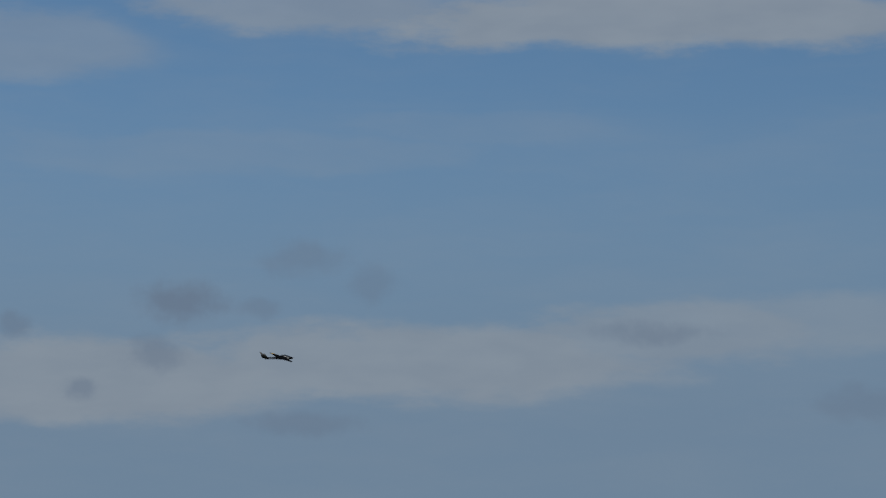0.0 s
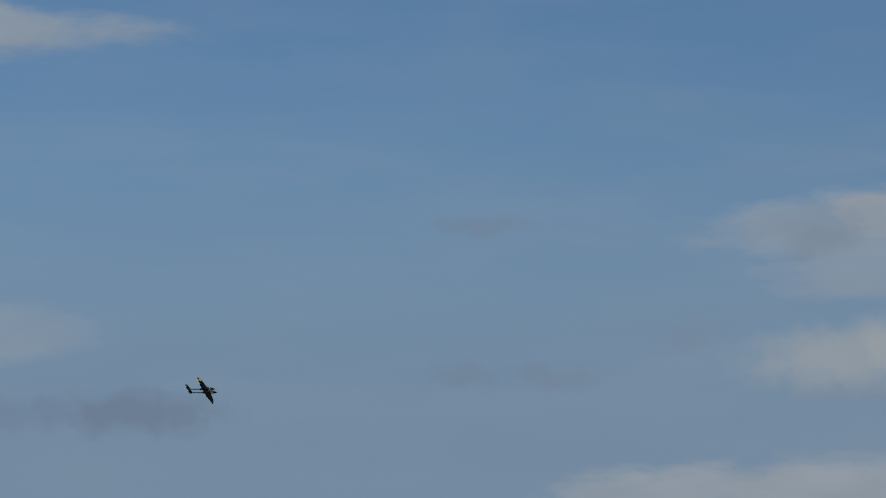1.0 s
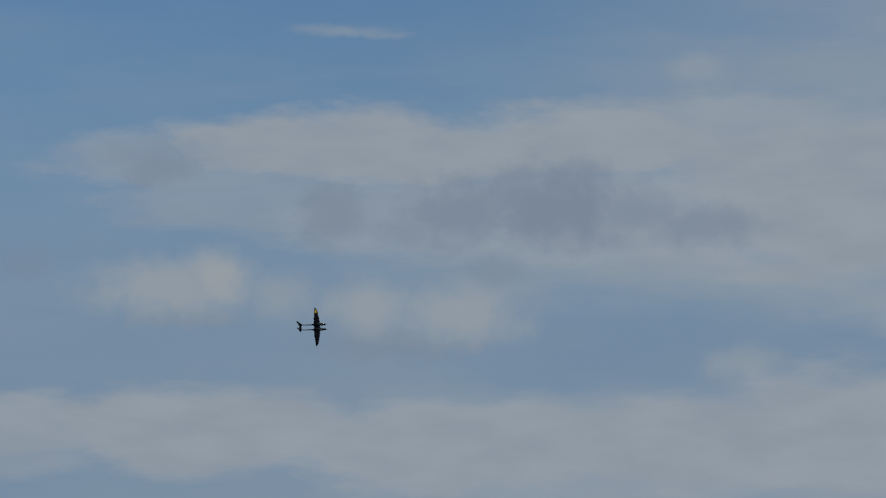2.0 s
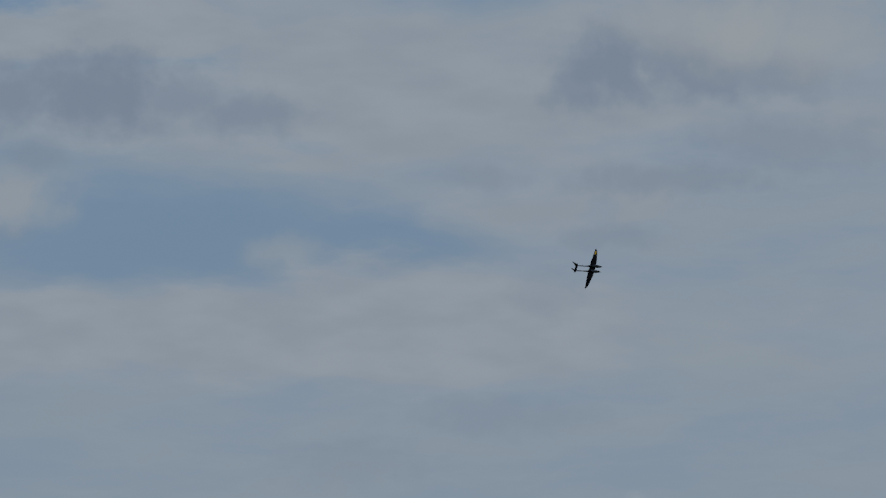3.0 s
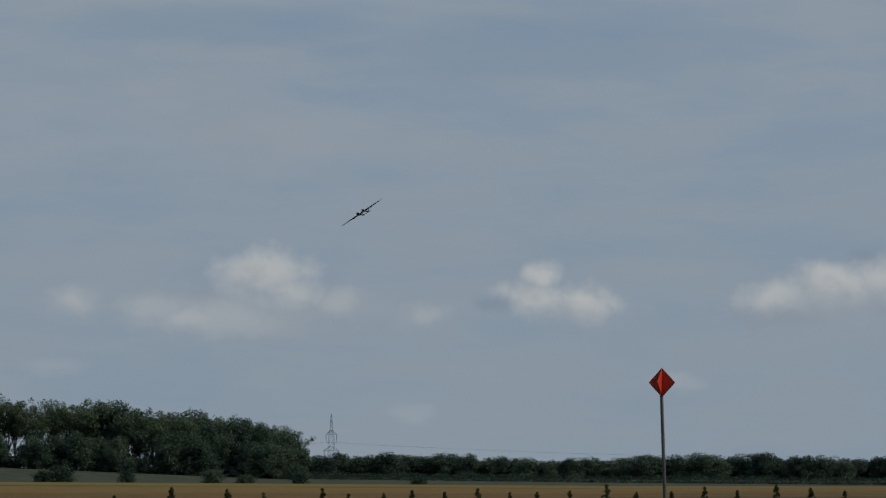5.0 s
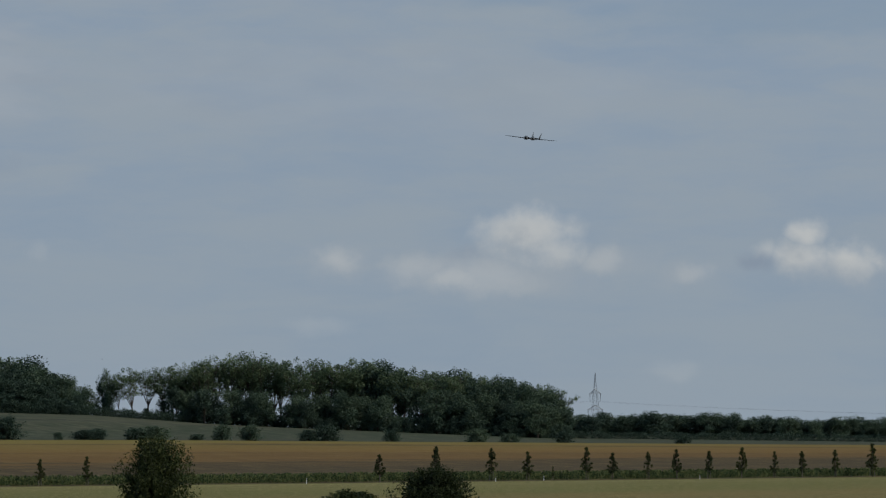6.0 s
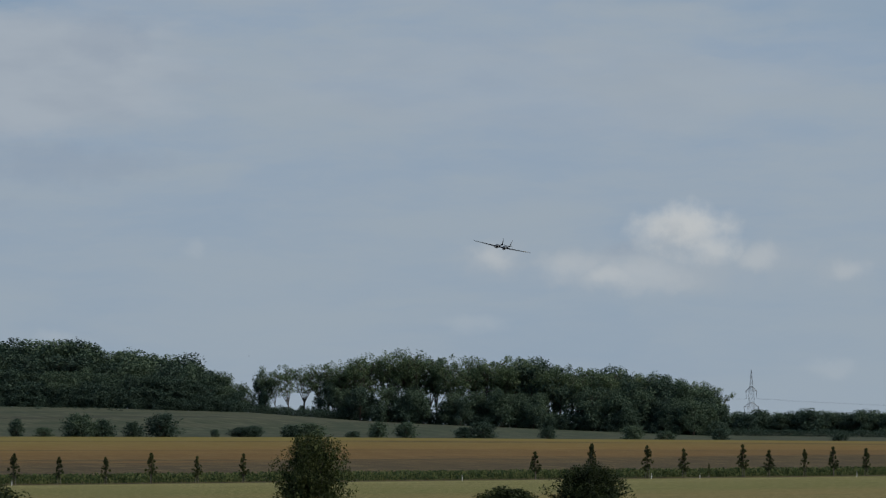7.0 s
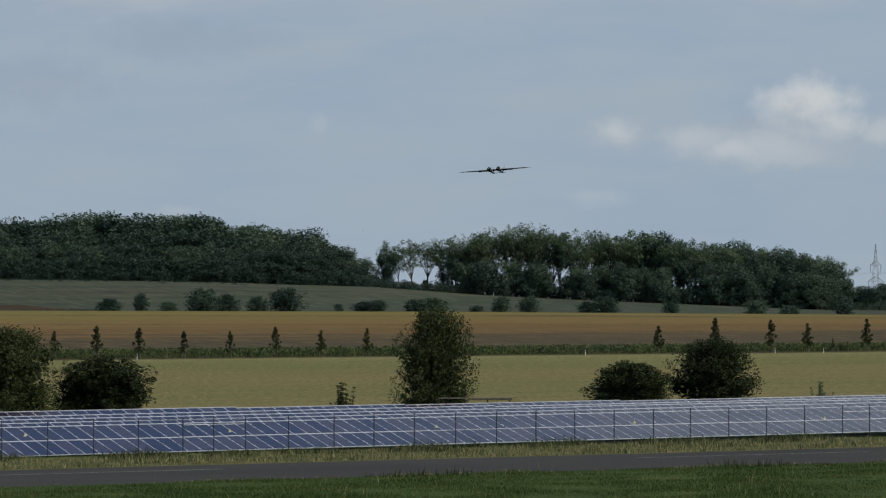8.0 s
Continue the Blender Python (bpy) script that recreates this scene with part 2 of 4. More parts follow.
M_MEADOW = banded("far_meadow", [(.0, (.052, .058, .036)), (.2, (.040, .055, .030)), (.4, (.074, .076, .046)), (.6, (.038, .054, .030)), (.8, (.066, .072, .042)), (1.0, (.11, .108, .066))],
                  866, 1250, .010, .07, 0.0, 60.0, (.036, .042, .026), (.14, .135, .085), .5, 1.5, 1.0, (.4, .05))
M_LEAF = surface("leaves", [(.016, .026, .008), (.032, .048, .013), (.075, .088, .025)], .5, .75, island=.4, each=.25, through_=.25, spec=.3)
# distance haze is put into these two leaf colours: paler and bluer than M_LEAF
M_LEAF_LIGHT_HAZE = surface("hazy_light_leaves", [(.070, .112, .058), (.100, .150, .072), (.145, .195, .092)], .4, .65, island=.45, each=.4, through_=.35, spec=.5)
M_LEAF_DARK_HAZE = surface("hazy_dark_leaves", [(.034, .063, .042), (.052, .090, .056), (.088, .132, .076)], .3, .75, island=.35, each=.6, through_=.2, spec=.45)
M_BARK = surface("bark", [(.04, .032, .025), (.075, .06, .045), (.13, .11, .09)], 2, .9, bump=.6, stretch=(1, 1, .25))
M_STEEL = surface("galvanised_steel", [(.22, .23, .24), (.32, .33, .34), (.42, .43, .44)], 3, .5, .7)
M_POST = surface("dark_post", [(.03, .032, .034), (.05, .052, .055), (.09, .09, .09)], 4, .6, .3)
M_CELL = surface("solar_cell", [(.026, .022, .042), (.040, .033, .054), (.058, .047, .064)], 1.5, .14, .0, each=.7, spec=.8)
M_FRAME = surface("aluminium", [(.66, .67, .69), (.76, .77, .79), (.84, .85, .86)], 2, .45, .1)
M_LINE = surface("worn_line_paint", [(.08, .08, .078), (.2, .2, .195), (.36, .36, .35)], .8, .8, spec=.2)
M_WHITE = surface("white_paint", [(.55, .55, .53), (.7, .7, .68), (.8, .8, .79)], 2, .5)
M_RED = surface("red_paint", [(.68, .045, .02), (.78, .06, .025), (.84, .085, .03)], 4, .5, bump=.1, through_=.25)
M_POLE = surface("brown_grey_steel", [(.09, .08, .07), (.14, .125, .115), (.2, .185, .17)], 3, .6, .2)
M_WOOD = surface("grey_wood", [(.10, .085, .07), (.17, .145, .12), (.25, .22, .19)], 3, .85, bump=.5, stretch=(1, 1, .15))
M_CARBON = surface("dark_carbon", [(.003, .004, .005), (.005, .006, .008), (.010, .011, .013)], 5, .8, spec=.03)
M_YELLOW_TIP = surface("yellow_film", [(.45, .27, .015), (.55, .34, .02), (.62, .40, .03)], 5, .4)
M_GLASS = surface("dark_canopy", [(.02, .025, .03), (.04, .045, .05), (.06, .065, .07)], 5, .12, spec=.8)
M_CORN = surface("maize", [(.024, .05, .012), (.055, .095, .024), (.14, .16, .05)], 1.5, .75, island=.7, through_=.2)


# ---------------------------------------------------------------- mesh helpers
def mesh(name, verts, faces, *mats, smooth=False):
    me = bpy.data.meshes.new(name)
    me.from_pydata([tuple(v) for v in verts], [], faces)
    for m in mats:
        me.materials.append(m)
    if smooth:
        me.polygons.foreach_set("use_smooth", [True] * len(me.polygons))
    me.update()
    return me


def part(name, me, parent, m=None, label=""):
    ob = new(name, me)
    ob.parent = parent
    if m is not None:
        ob.matrix_basis = m
    return tagged(ob, label=label)


class Solid:
    """Collects boxes, tubes and leaves into one mesh."""

    def __init__(self):
        self.v, self.f = [], []

    def add(self, verts, faces):
        k = len(self.v)
        self.v += [tuple(q) for q in verts]
        self.f += [tuple(i + k for i in face) for face in faces]

    def box(self, a, b, bevel=0.0):
        (x0, y0, z0), (x1, y1, z1) = a, b
        if bevel:
            c = bevel
            ring = [(x0 + c, y0), (x1 - c, y0), (x1, y0 + c), (x1, y1 - c), (x1 - c, y1), (x0 + c, y1), (x0, y1 - c), (x0, y0 + c)]
            self.add([(p[0], p[1], z) for z in (z0, z1) for p in ring], [tuple(range(7, -1, -1)), tuple(range(8, 16))] + [(i, (i + 1) % 8, 8 + (i + 1) % 8, 8 + i) for i in range(8)])
        else:
            self.add([(x, y, z) for z in (z0, z1) for x, y in ((x0, y0), (x1, y0), (x1, y1), (x0, y1))], [(3, 2, 1, 0), (4, 5, 6, 7), (0, 1, 5, 4), (1, 2, 6, 5), (2, 3, 7, 6), (3, 0, 4, 7)])

    def tube(self, points, radii, sides=6):
        pts = [Vector(p) for p in points]
        verts, faces = [], []
        for i, p in enumerate(pts):
            d = (pts[min(i + 1, len(pts) - 1)] - pts[max(i - 1, 0)]).normalized()
            a = d.cross(Vector((0, 0, 1)) if abs(d.z) < .9 else Vector((1, 0, 0))).normalized()
            b = d.cross(a)
            verts += [p + (a * math.cos(k * math.tau / sides) + b * math.sin(k * math.tau / sides)) * radii[i] for k in range(sides)]
        for i in range(len(pts) - 1):
            faces += [(i * sides + k, i * sides + (k + 1) % sides, (i + 1) * sides + (k + 1) % sides, (i + 1) * sides + k) for k in range(sides)]
        faces += [tuple(range(sides - 1, -1, -1)), tuple(range((len(pts) - 1) * sides, len(pts) * sides))]
        self.add(verts, faces)

    def mesh(self, name, *mats, smooth=False):
        return mesh(name, self.v, self.f, *mats, smooth=smooth)


def leaf_mesh(name, centres, radii, n, size, mat, rng, squash=1.0, core=0.0, outward=0.0):
    """n folded leaves or leaf clumps scattered through blobs round the centres."""
    centres, radii = np.array(centres, float), np.array(radii, float)
    pick = rng.choice(len(centres), n, p=radii ** 2 / (radii ** 2).sum())
    d = rng.normal(size=(n, 3))
    d /= np.linalg.norm(d, axis=1)[:, None]
    p = centres[pick] + d * (radii[pick] * rng.uniform(.25, 1.0, n) ** .5 * rng.uniform(.75, 1.12, n))[:, None] * np.array([1, 1, squash])
    a = rng.normal(size=(n, 3))
    a /= np.linalg.norm(a, axis=1)[:, None]
    if outward:                                  # sprays lie over the lobes like scales
        facing = d * outward + rng.normal(size=(n, 3)) * .4
        shell = rng.uniform(size=n) < outward * .75
        p[shell] = (centres[pick] + d * (radii[pick] * rng.uniform(.82, 1.06, n))[:, None])[shell]
        a = np.cross(facing, a)
        a /= np.linalg.norm(a, axis=1)[:, None]
        b = np.cross(facing, a)
    else:
        b = np.cross(a, rng.normal(size=(n, 3)))
    b /= np.linalg.norm(b, axis=1)[:, None]
    s = size * rng.uniform(.55, 1.35, n)[:, None]
    inner = rng.uniform(size=n) < core          # larger sprays close the middle of the crown
    p[inner] *= (.78, .78, .9)
    s[inner] *= 2.1
    c = np.cross(a, b) * s * .25
    verts = np.stack([p - a * s, p - b * s * .55 + c, p + a * s, p + b * s * .55 + c], 1).reshape(-1, 3)
    faces = np.arange(4 * n).reshape(-1, 4)
    me = bpy.data.meshes.new(name)
    me.vertices.add(4 * n), me.loops.add(4 * n), me.polygons.add(n)
    me.vertices.foreach_set("co", verts.ravel())
    me.loops.foreach_set("vertex_index", faces.ravel())
    me.polygons.foreach_set("loop_start", np.arange(0, 4 * n, 4))
    me.materials.append(mat)
    me.update(calc_edges=True)
    return me


# ---------------------------------------------------------------- the lie of the land
SIN, COS = math.sin(radians(30)), math.cos(radians(30))     # the runway, fence and field edges run 30 degrees off the reference line's square


def ground_z(x, y):
    x, y = np.asarray(x, float), np.asarray(y, float)
    d, s = np.hypot(x, y), -x * SIN + y * COS
    b = np.degrees(np.arctan2(x, y)) * K + 784
    step = lambda v, lo, hi: np.clip((v - lo) / (hi - lo), 0, 1) ** 2 * (3 - 2 * np.clip((v - lo) / (hi - lo), 0, 1))
    rise = np.interp(b, [-900, 0, 784, 1500, 2100, 3000], [5.2, 5.0, 4.4, 3.2, 2.0, 1.0])
    hill = np.interp(b, [-900, 0, 400, 660, 900, 1480, 2000, 3000], [15, 14.5, 13.2, 11.7, 8.2, 3.6, 2.4, 1.0])
    front = np.where(y > 0, 1.0, 0.0) * step(np.abs(np.degrees(np.arctan2(x, y))), 75, 50)
    z = rise * np.clip((s - 490) / 376, 0, 1) * front
    z = z + (hill - rise) * step(d, 960, 1230) * np.clip((s - 866) / 120, 0, 1) * front
    z = z - (6.0 + hill * .6) * step(d, 1500, 2400) * front
    knoll = np.maximum(0, 7.7 - .05 * d)
    knoll = np.where(d < 160, np.where(knoll < .8, (knoll + .8) ** 2 / 3.2 * (knoll > 0), knoll), 0)
    return z + knoll * step(d, 172, 120)


def bear(b, d):
    a = radians((b - 784) / K)
    return d * math.sin(a), d * math.cos(a)


def bear_s(b, s):
    """The point of bearing b on the line that runs parallel to the runway at the distance s."""
    return bear(b, s / math.cos(radians((b - 784) / K + 30)))


def on_line(u, s):
    return u * COS - s * SIN, u * SIN + s * COS


def stand(b, d, **kw):
    x, y = bear(b, d)
    return x, y, float(ground_z(x, y))


def build_ground():
    us = sorted(set(list(range(-4200, -600, 400)) + list(range(-600, 0, 100)) + list(range(0, 320, 8)) + list(range(320, 1400, 45)) + list(range(1400, 4700, 300))))
    ss = sorted(set(list(range(-4200, -200, 400)) + list(range(-200, -20, 40)) + list(range(-20, 163, 9)) + [162.5, 170, 178, 186, 190, 215, 232, 250, 300, 350, 400, 440, 466, 470, 482, 500, 520, 560, 600, 645, 690, 720, 740, 790, 840, 866, 870, 890, 910, 930, 950, 970, 990, 1010, 1040, 1070, 1100, 1150, 1200, 1300, 1400, 1500, 1600, 1800, 2000, 2300, 2700, 3200, 3800, 4500]))
    U, S = np.meshgrid(us, ss)
    X, Y = U * COS - S * SIN, U * SIN + S * COS
    Z = ground_z(X, Y)
    n = len(us)
    # local axes run along and across the runway
    verts = np.stack([U, S, Z], -1).reshape(-1, 3)
    faces, mats = [], []
    order = [M_GRASS, M_VERGE, M_ASPHALT, M_LIGHT, M_CROP, M_BROWN, M_MEADOW]
    for j in range(len(ss) - 1):
        s = (ss[j] + ss[j + 1]) / 2
        k = 0 if s < 162.5 else 2 if s < 178 else 1 if s < 190 else 0 if s < 232 else 3 if s < 466 else 1 if s < 470 else 4 if s < 866 else 6
        for i in range(n - 1):
            faces.append((j * n + i, j * n + i + 1, (j + 1) * n + i + 1, (j + 1) * n + i))
            far_left = 890 < s < 950 and us[i] < s * .42     # a ploughed strip below the hill
            mats.append(5 if far_left else k)
    me = mesh("ground", verts, faces, *order)
    me.polygons.foreach_set("material_index", mats)
    ob = new("ground", me)
    ob.matrix_basis = pose(0, 0, 0, 0, 0, 30)
    tagged(ob, "grass, runway asphalt and stripes of harvested fields", "ground", kind="structure")


build_ground()


# ---------------------------------------------------------------- trees
def rng_of(seed):
    return np.random.default_rng(seed)


def make_tree(name, h, seed, kind, label, category="tree"):
    """One tree: an empty with a trunk (with its limbs) and a crown of many leaf clumps."""
    rng = rng_of(seed)
    root = tagged(new(name), label, category)
    wood, centres, radii = Solid(), [], []
    outward = 0.0
    if kind == "poplar":
        # a short bole that forks into steep limbs, which fan out into an airy dome
        fork = h * rng.uniform(.20, .30)
        lean = rng.normal(0, .05, 2) * h
        wood.tube([(0, 0, -.4), (lean[0] * .3, lean[1] * .3, fork)], [h * .017, h * .013])
        limbs = int(rng.integers(6, 9))
        for i in range(limbs):
            a = math.tau * (i + rng.uniform(-.3, .3)) / limbs
            reach = h * rng.uniform(.12, .28) if i else 0.0
            z1 = h * (.93 - 2.2 * (reach / h) ** 2 - rng.uniform(0, .04))
            s = Vector((lean[0] * .3, lean[1] * .3, fork * rng.uniform(.85, 1.0)))
            e = Vector((lean[0] + math.cos(a) * reach, lean[1] + math.sin(a) * reach, z1))
            m = s.lerp(e, .5) + Vector((math.cos(a), math.sin(a), 0)) * reach * .12
            wood.tube([s, m, e], [h * .008, h * .005, h * .0012], 5)
            for j in range(12):
                f = rng.uniform(.30, 1.0)
                q = s.lerp(m, f * 2) if f < .5 else m.lerp(e, f * 2 - 1)
                aa, rr = rng.uniform(0, math.tau), h * rng.uniform(.04, .15)
                k = Vector((q.x + math.cos(aa) * rr, q.y + math.sin(aa) * rr, min(h * .975, q.z + h * rng.uniform(.0, .09))))
                wood.tube([q, q.lerp(k, .5) + Vector((0, 0, -h * .006)), k], [h * .0032, h * .0022, h * .001], 4)
                centres.append(k), radii.append(h * rng.uniform(.04, .085) * (1.0 if f > .55 else .75))
        n, size, mat = 3300, .0125 * h, M_LEAF_LIGHT_HAZE
    elif kind == "round":
        wood.tube([(0, 0, -.4), (rng.normal(0, .2), rng.normal(0, .2), h * .35), (0, 0, h * .75)], [h * .022, h * .016, h * .005])
        for i in range(24):       # billowing lobes over a dome
            t = rng.uniform(.07, .93)
            a = rng.uniform(0, math.tau)
            full = math.sqrt(max(.03, 1 - ((t - .42) / .58) ** 2))
            r = h * .29 * full * rng.uniform(.55, 1.05)
            e = (math.cos(a) * r, math.sin(a) * r, h * min(t, .87))
            wood.tube([(0, 0, h * t * .55), (e[0] * .5, e[1] * .5, e[2] * .85), e], [h * .006, h * .004, h * .0015], 4)
            centres.append(e), radii.append(h * rng.uniform(.09, .16))
        for i in range(6):
            centres.append((rng.normal(0, .06) * h, rng.normal(0, .06) * h, rng.uniform(.3, .75) * h)), radii.append(h * .15)
        n, size, mat, outward = 4600, .018 * h, M_LEAF_DARK_HAZE, .35
    elif kind == "young":
        wood.tube([(0, 0, -.1), (0.02, 0, h * .5), (0, 0, h * .97)], [.05, .035, .01])
        for i in range(60):
            t = rng.uniform(.24, 1.0)
            a = rng.uniform(0, math.tau)
            r = .74 * math.sin(math.pi * ((t - .18) / .86) ** .62) * rng.uniform(.15, 1.1)
            e = (math.cos(a) * r, math.sin(a) * r, h * min(.98, t))
            wood.tube([(0, 0, h * (t - .12)), e], [.015, .006], 4)
            centres.append(e), radii.append(rng.uniform(.12, .24))
        n, size, mat = 1100, .11, M_LEAF
    elif kind == "sprigs":       # a few upright shoots from one foot
        for i in range(22):
            a, r, top = rng.uniform(0, math.tau), rng.uniform(.0, .75), h * rng.uniform(.45, 1.0)
            x1, y1 = math.cos(a) * r, math.sin(a) * r
            wood.tube([(x1 * .35, y1 * .35, -.1), (x1 * .8, y1 * .8, top * .55), (x1, y1, top)], [.02, .014, .005], 4)
            for j in range(7):
                f = .35 + .65 * j / 6
                centres.append((x1 * f, y1 * f, top * f)), radii.append(.13 * (1.25 - f * .7))
        n, size, mat = 2600, .055, M_LEAF_LIGHT_HAZE if seed == 108 else M_LEAF
    else:   # bush or shrub
        w = h * (.42 if kind == "bush" else .62)
        for i in range(48):
            t = rng.uniform(.04, .95)
            a = rng.uniform(0, math.tau)
            r = w * rng.uniform(.1, 1.0) ** .7 * (1.0 - t ** 2.6 * .8) * .8
            e = (math.cos(a) * r, math.sin(a) * r, h * t)
            wood.tube([(rng.normal(0, .15), rng.normal(0, .15), -.1), (e[0] * .4, e[1] * .4, e[2] * .55), e], [h * .010, h * .006, h * .002], 4)
            centres.append(e), radii.append(h * rng.uniform(.07, .15))
        for i in range(34):       # single sprigs stand out from the rest
            a, t = rng.uniform(0, math.tau), rng.uniform(.35, 1.02)
            r = w * (1.12 - .75 * max(0, t - .3) ** 1.3) * rng.uniform(.55, 1.05)
            e = (math.cos(a) * r, math.sin(a) * r, h * t)
            wood.tube([(e[0] * .6, e[1] * .6, h * (t - .16)), e], [h * .004, h * .001], 4)
            centres.append(e), radii.append(h * .03)
            centres.append((e[0] * .88, e[1] * .88, h * (t - .05))), radii.append(h * .038)
        n, size, mat, outward = (30000, .052 + .004 * h, M_LEAF, .45) if kind == "bush" else (4200, .028 * h, M_LEAF_DARK_HAZE, .3)
        count, k = (700, .055) if kind == "bush" else (160, .085)
        for i in range(count):       # a closed, uneven body of leaf sprays
            t, a = rng.uniform(.02, .97), rng.uniform(0, math.tau)
            full = max(.05, 1 - (abs(t - .42) / .62) ** 4) * (1 + .6 * noise.noise((math.cos(a) * 1.3 + seed, math.sin(a) * 1.3, t * 3.2)))
            r = w * full * rng.uniform(.0, 1.0) ** .45
            centres.append((math.cos(a) * r, math.sin(a) * r, h * t)), radii.append(h * k * rng.uniform(.6, 1.3))
    part("trunk", wood.mesh("trunk", M_BARK), root, label="bare trunk with its limbs")
    part("crown", leaf_mesh("crown", centres, radii, n, size, mat, rng, core=.2 if kind in ("bush", "shrub") else .06 if kind == "round" else 0.0, outward=outward), root, label="loose leafy crown")
    return root


def place(proto, x, y, scale, turn, wide=1.0):
    z = float(ground_z(x, y))
    return copy_thing(proto, pose(x, y, z, 0, 0, turn) @ Matrix.Diagonal((scale * wide, scale * wide, scale, 1)))


def plant(protos, x, y, height, base_h, rng, wide=1.0, group=""):
    ob = place(protos[int(rng.integers(len(protos)))], x, y, height / base_h, rng.uniform(0, 360), wide)
    if group:
        tagged(ob, group=group)
    return ob


def remove(protos):
    for p in protos:
        for o in (*p.children_recursive, p):
            bpy.data.objects.remove(o)


class Mass:
    """Trees too far and too many to count, joined into one mesh."""

    def __init__(self, seed):
        self.rng, self.v = rng_of(seed), []
        self.kinds = []
        for k in range(4):
            r = rng_of(seed * 10 + k)
            cs = [(c[0], c[1], c[2]) for c in np.column_stack([r.normal(0, .17, 24), r.normal(0, .17, 24), r.uniform(.02, .9, 24)])]
            me = leaf_mesh("clump", cs, r.uniform(.09, .15, 24), 820, .033, M_LEAF_DARK_HAZE, r, outward=.3)
            co = np.empty(len(me.vertices) * 3)
            me.vertices.foreach_get("co", co)
            bpy.data.meshes.remove(me)
            self.kinds.append(co.reshape(-1, 3))

    def plant(self, x, y, h, wide=1.0):
        a = self.rng.uniform(0, math.tau)
        kind = self.kinds[int(self.rng.integers(4))]
        if h < 5:                # low growth needs fewer leaves
            kind = kind[:2000]
        p = kind * np.array([h * wide, h * wide, h])
        turned = np.column_stack([p[:, 0] * math.cos(a) - p[:, 1] * math.sin(a) + x, p[:, 0] * math.sin(a) + p[:, 1] * math.cos(a) + y, p[:, 2] + float(ground_z(x, y)) - .7])
        self.v.append(turned)

    def finish(self, name, label, mat):
        v = np.concatenate(self.v)
        n = len(v) // 4
        me = bpy.data.meshes.new(name)
        me.vertices.add(4 * n), me.loops.add(4 * n), me.polygons.add(n)
        me.vertices.foreach_set("co", v.ravel())
        me.loops.foreach_set("vertex_index", np.arange(4 * n))
        me.polygons.foreach_set("loop_start", np.arange(0, 4 * n, 4))
        me.materials.append(mat)
        me.update(calc_edges=True)
        tagged(new(name, me), label, "wood", kind="stuff")


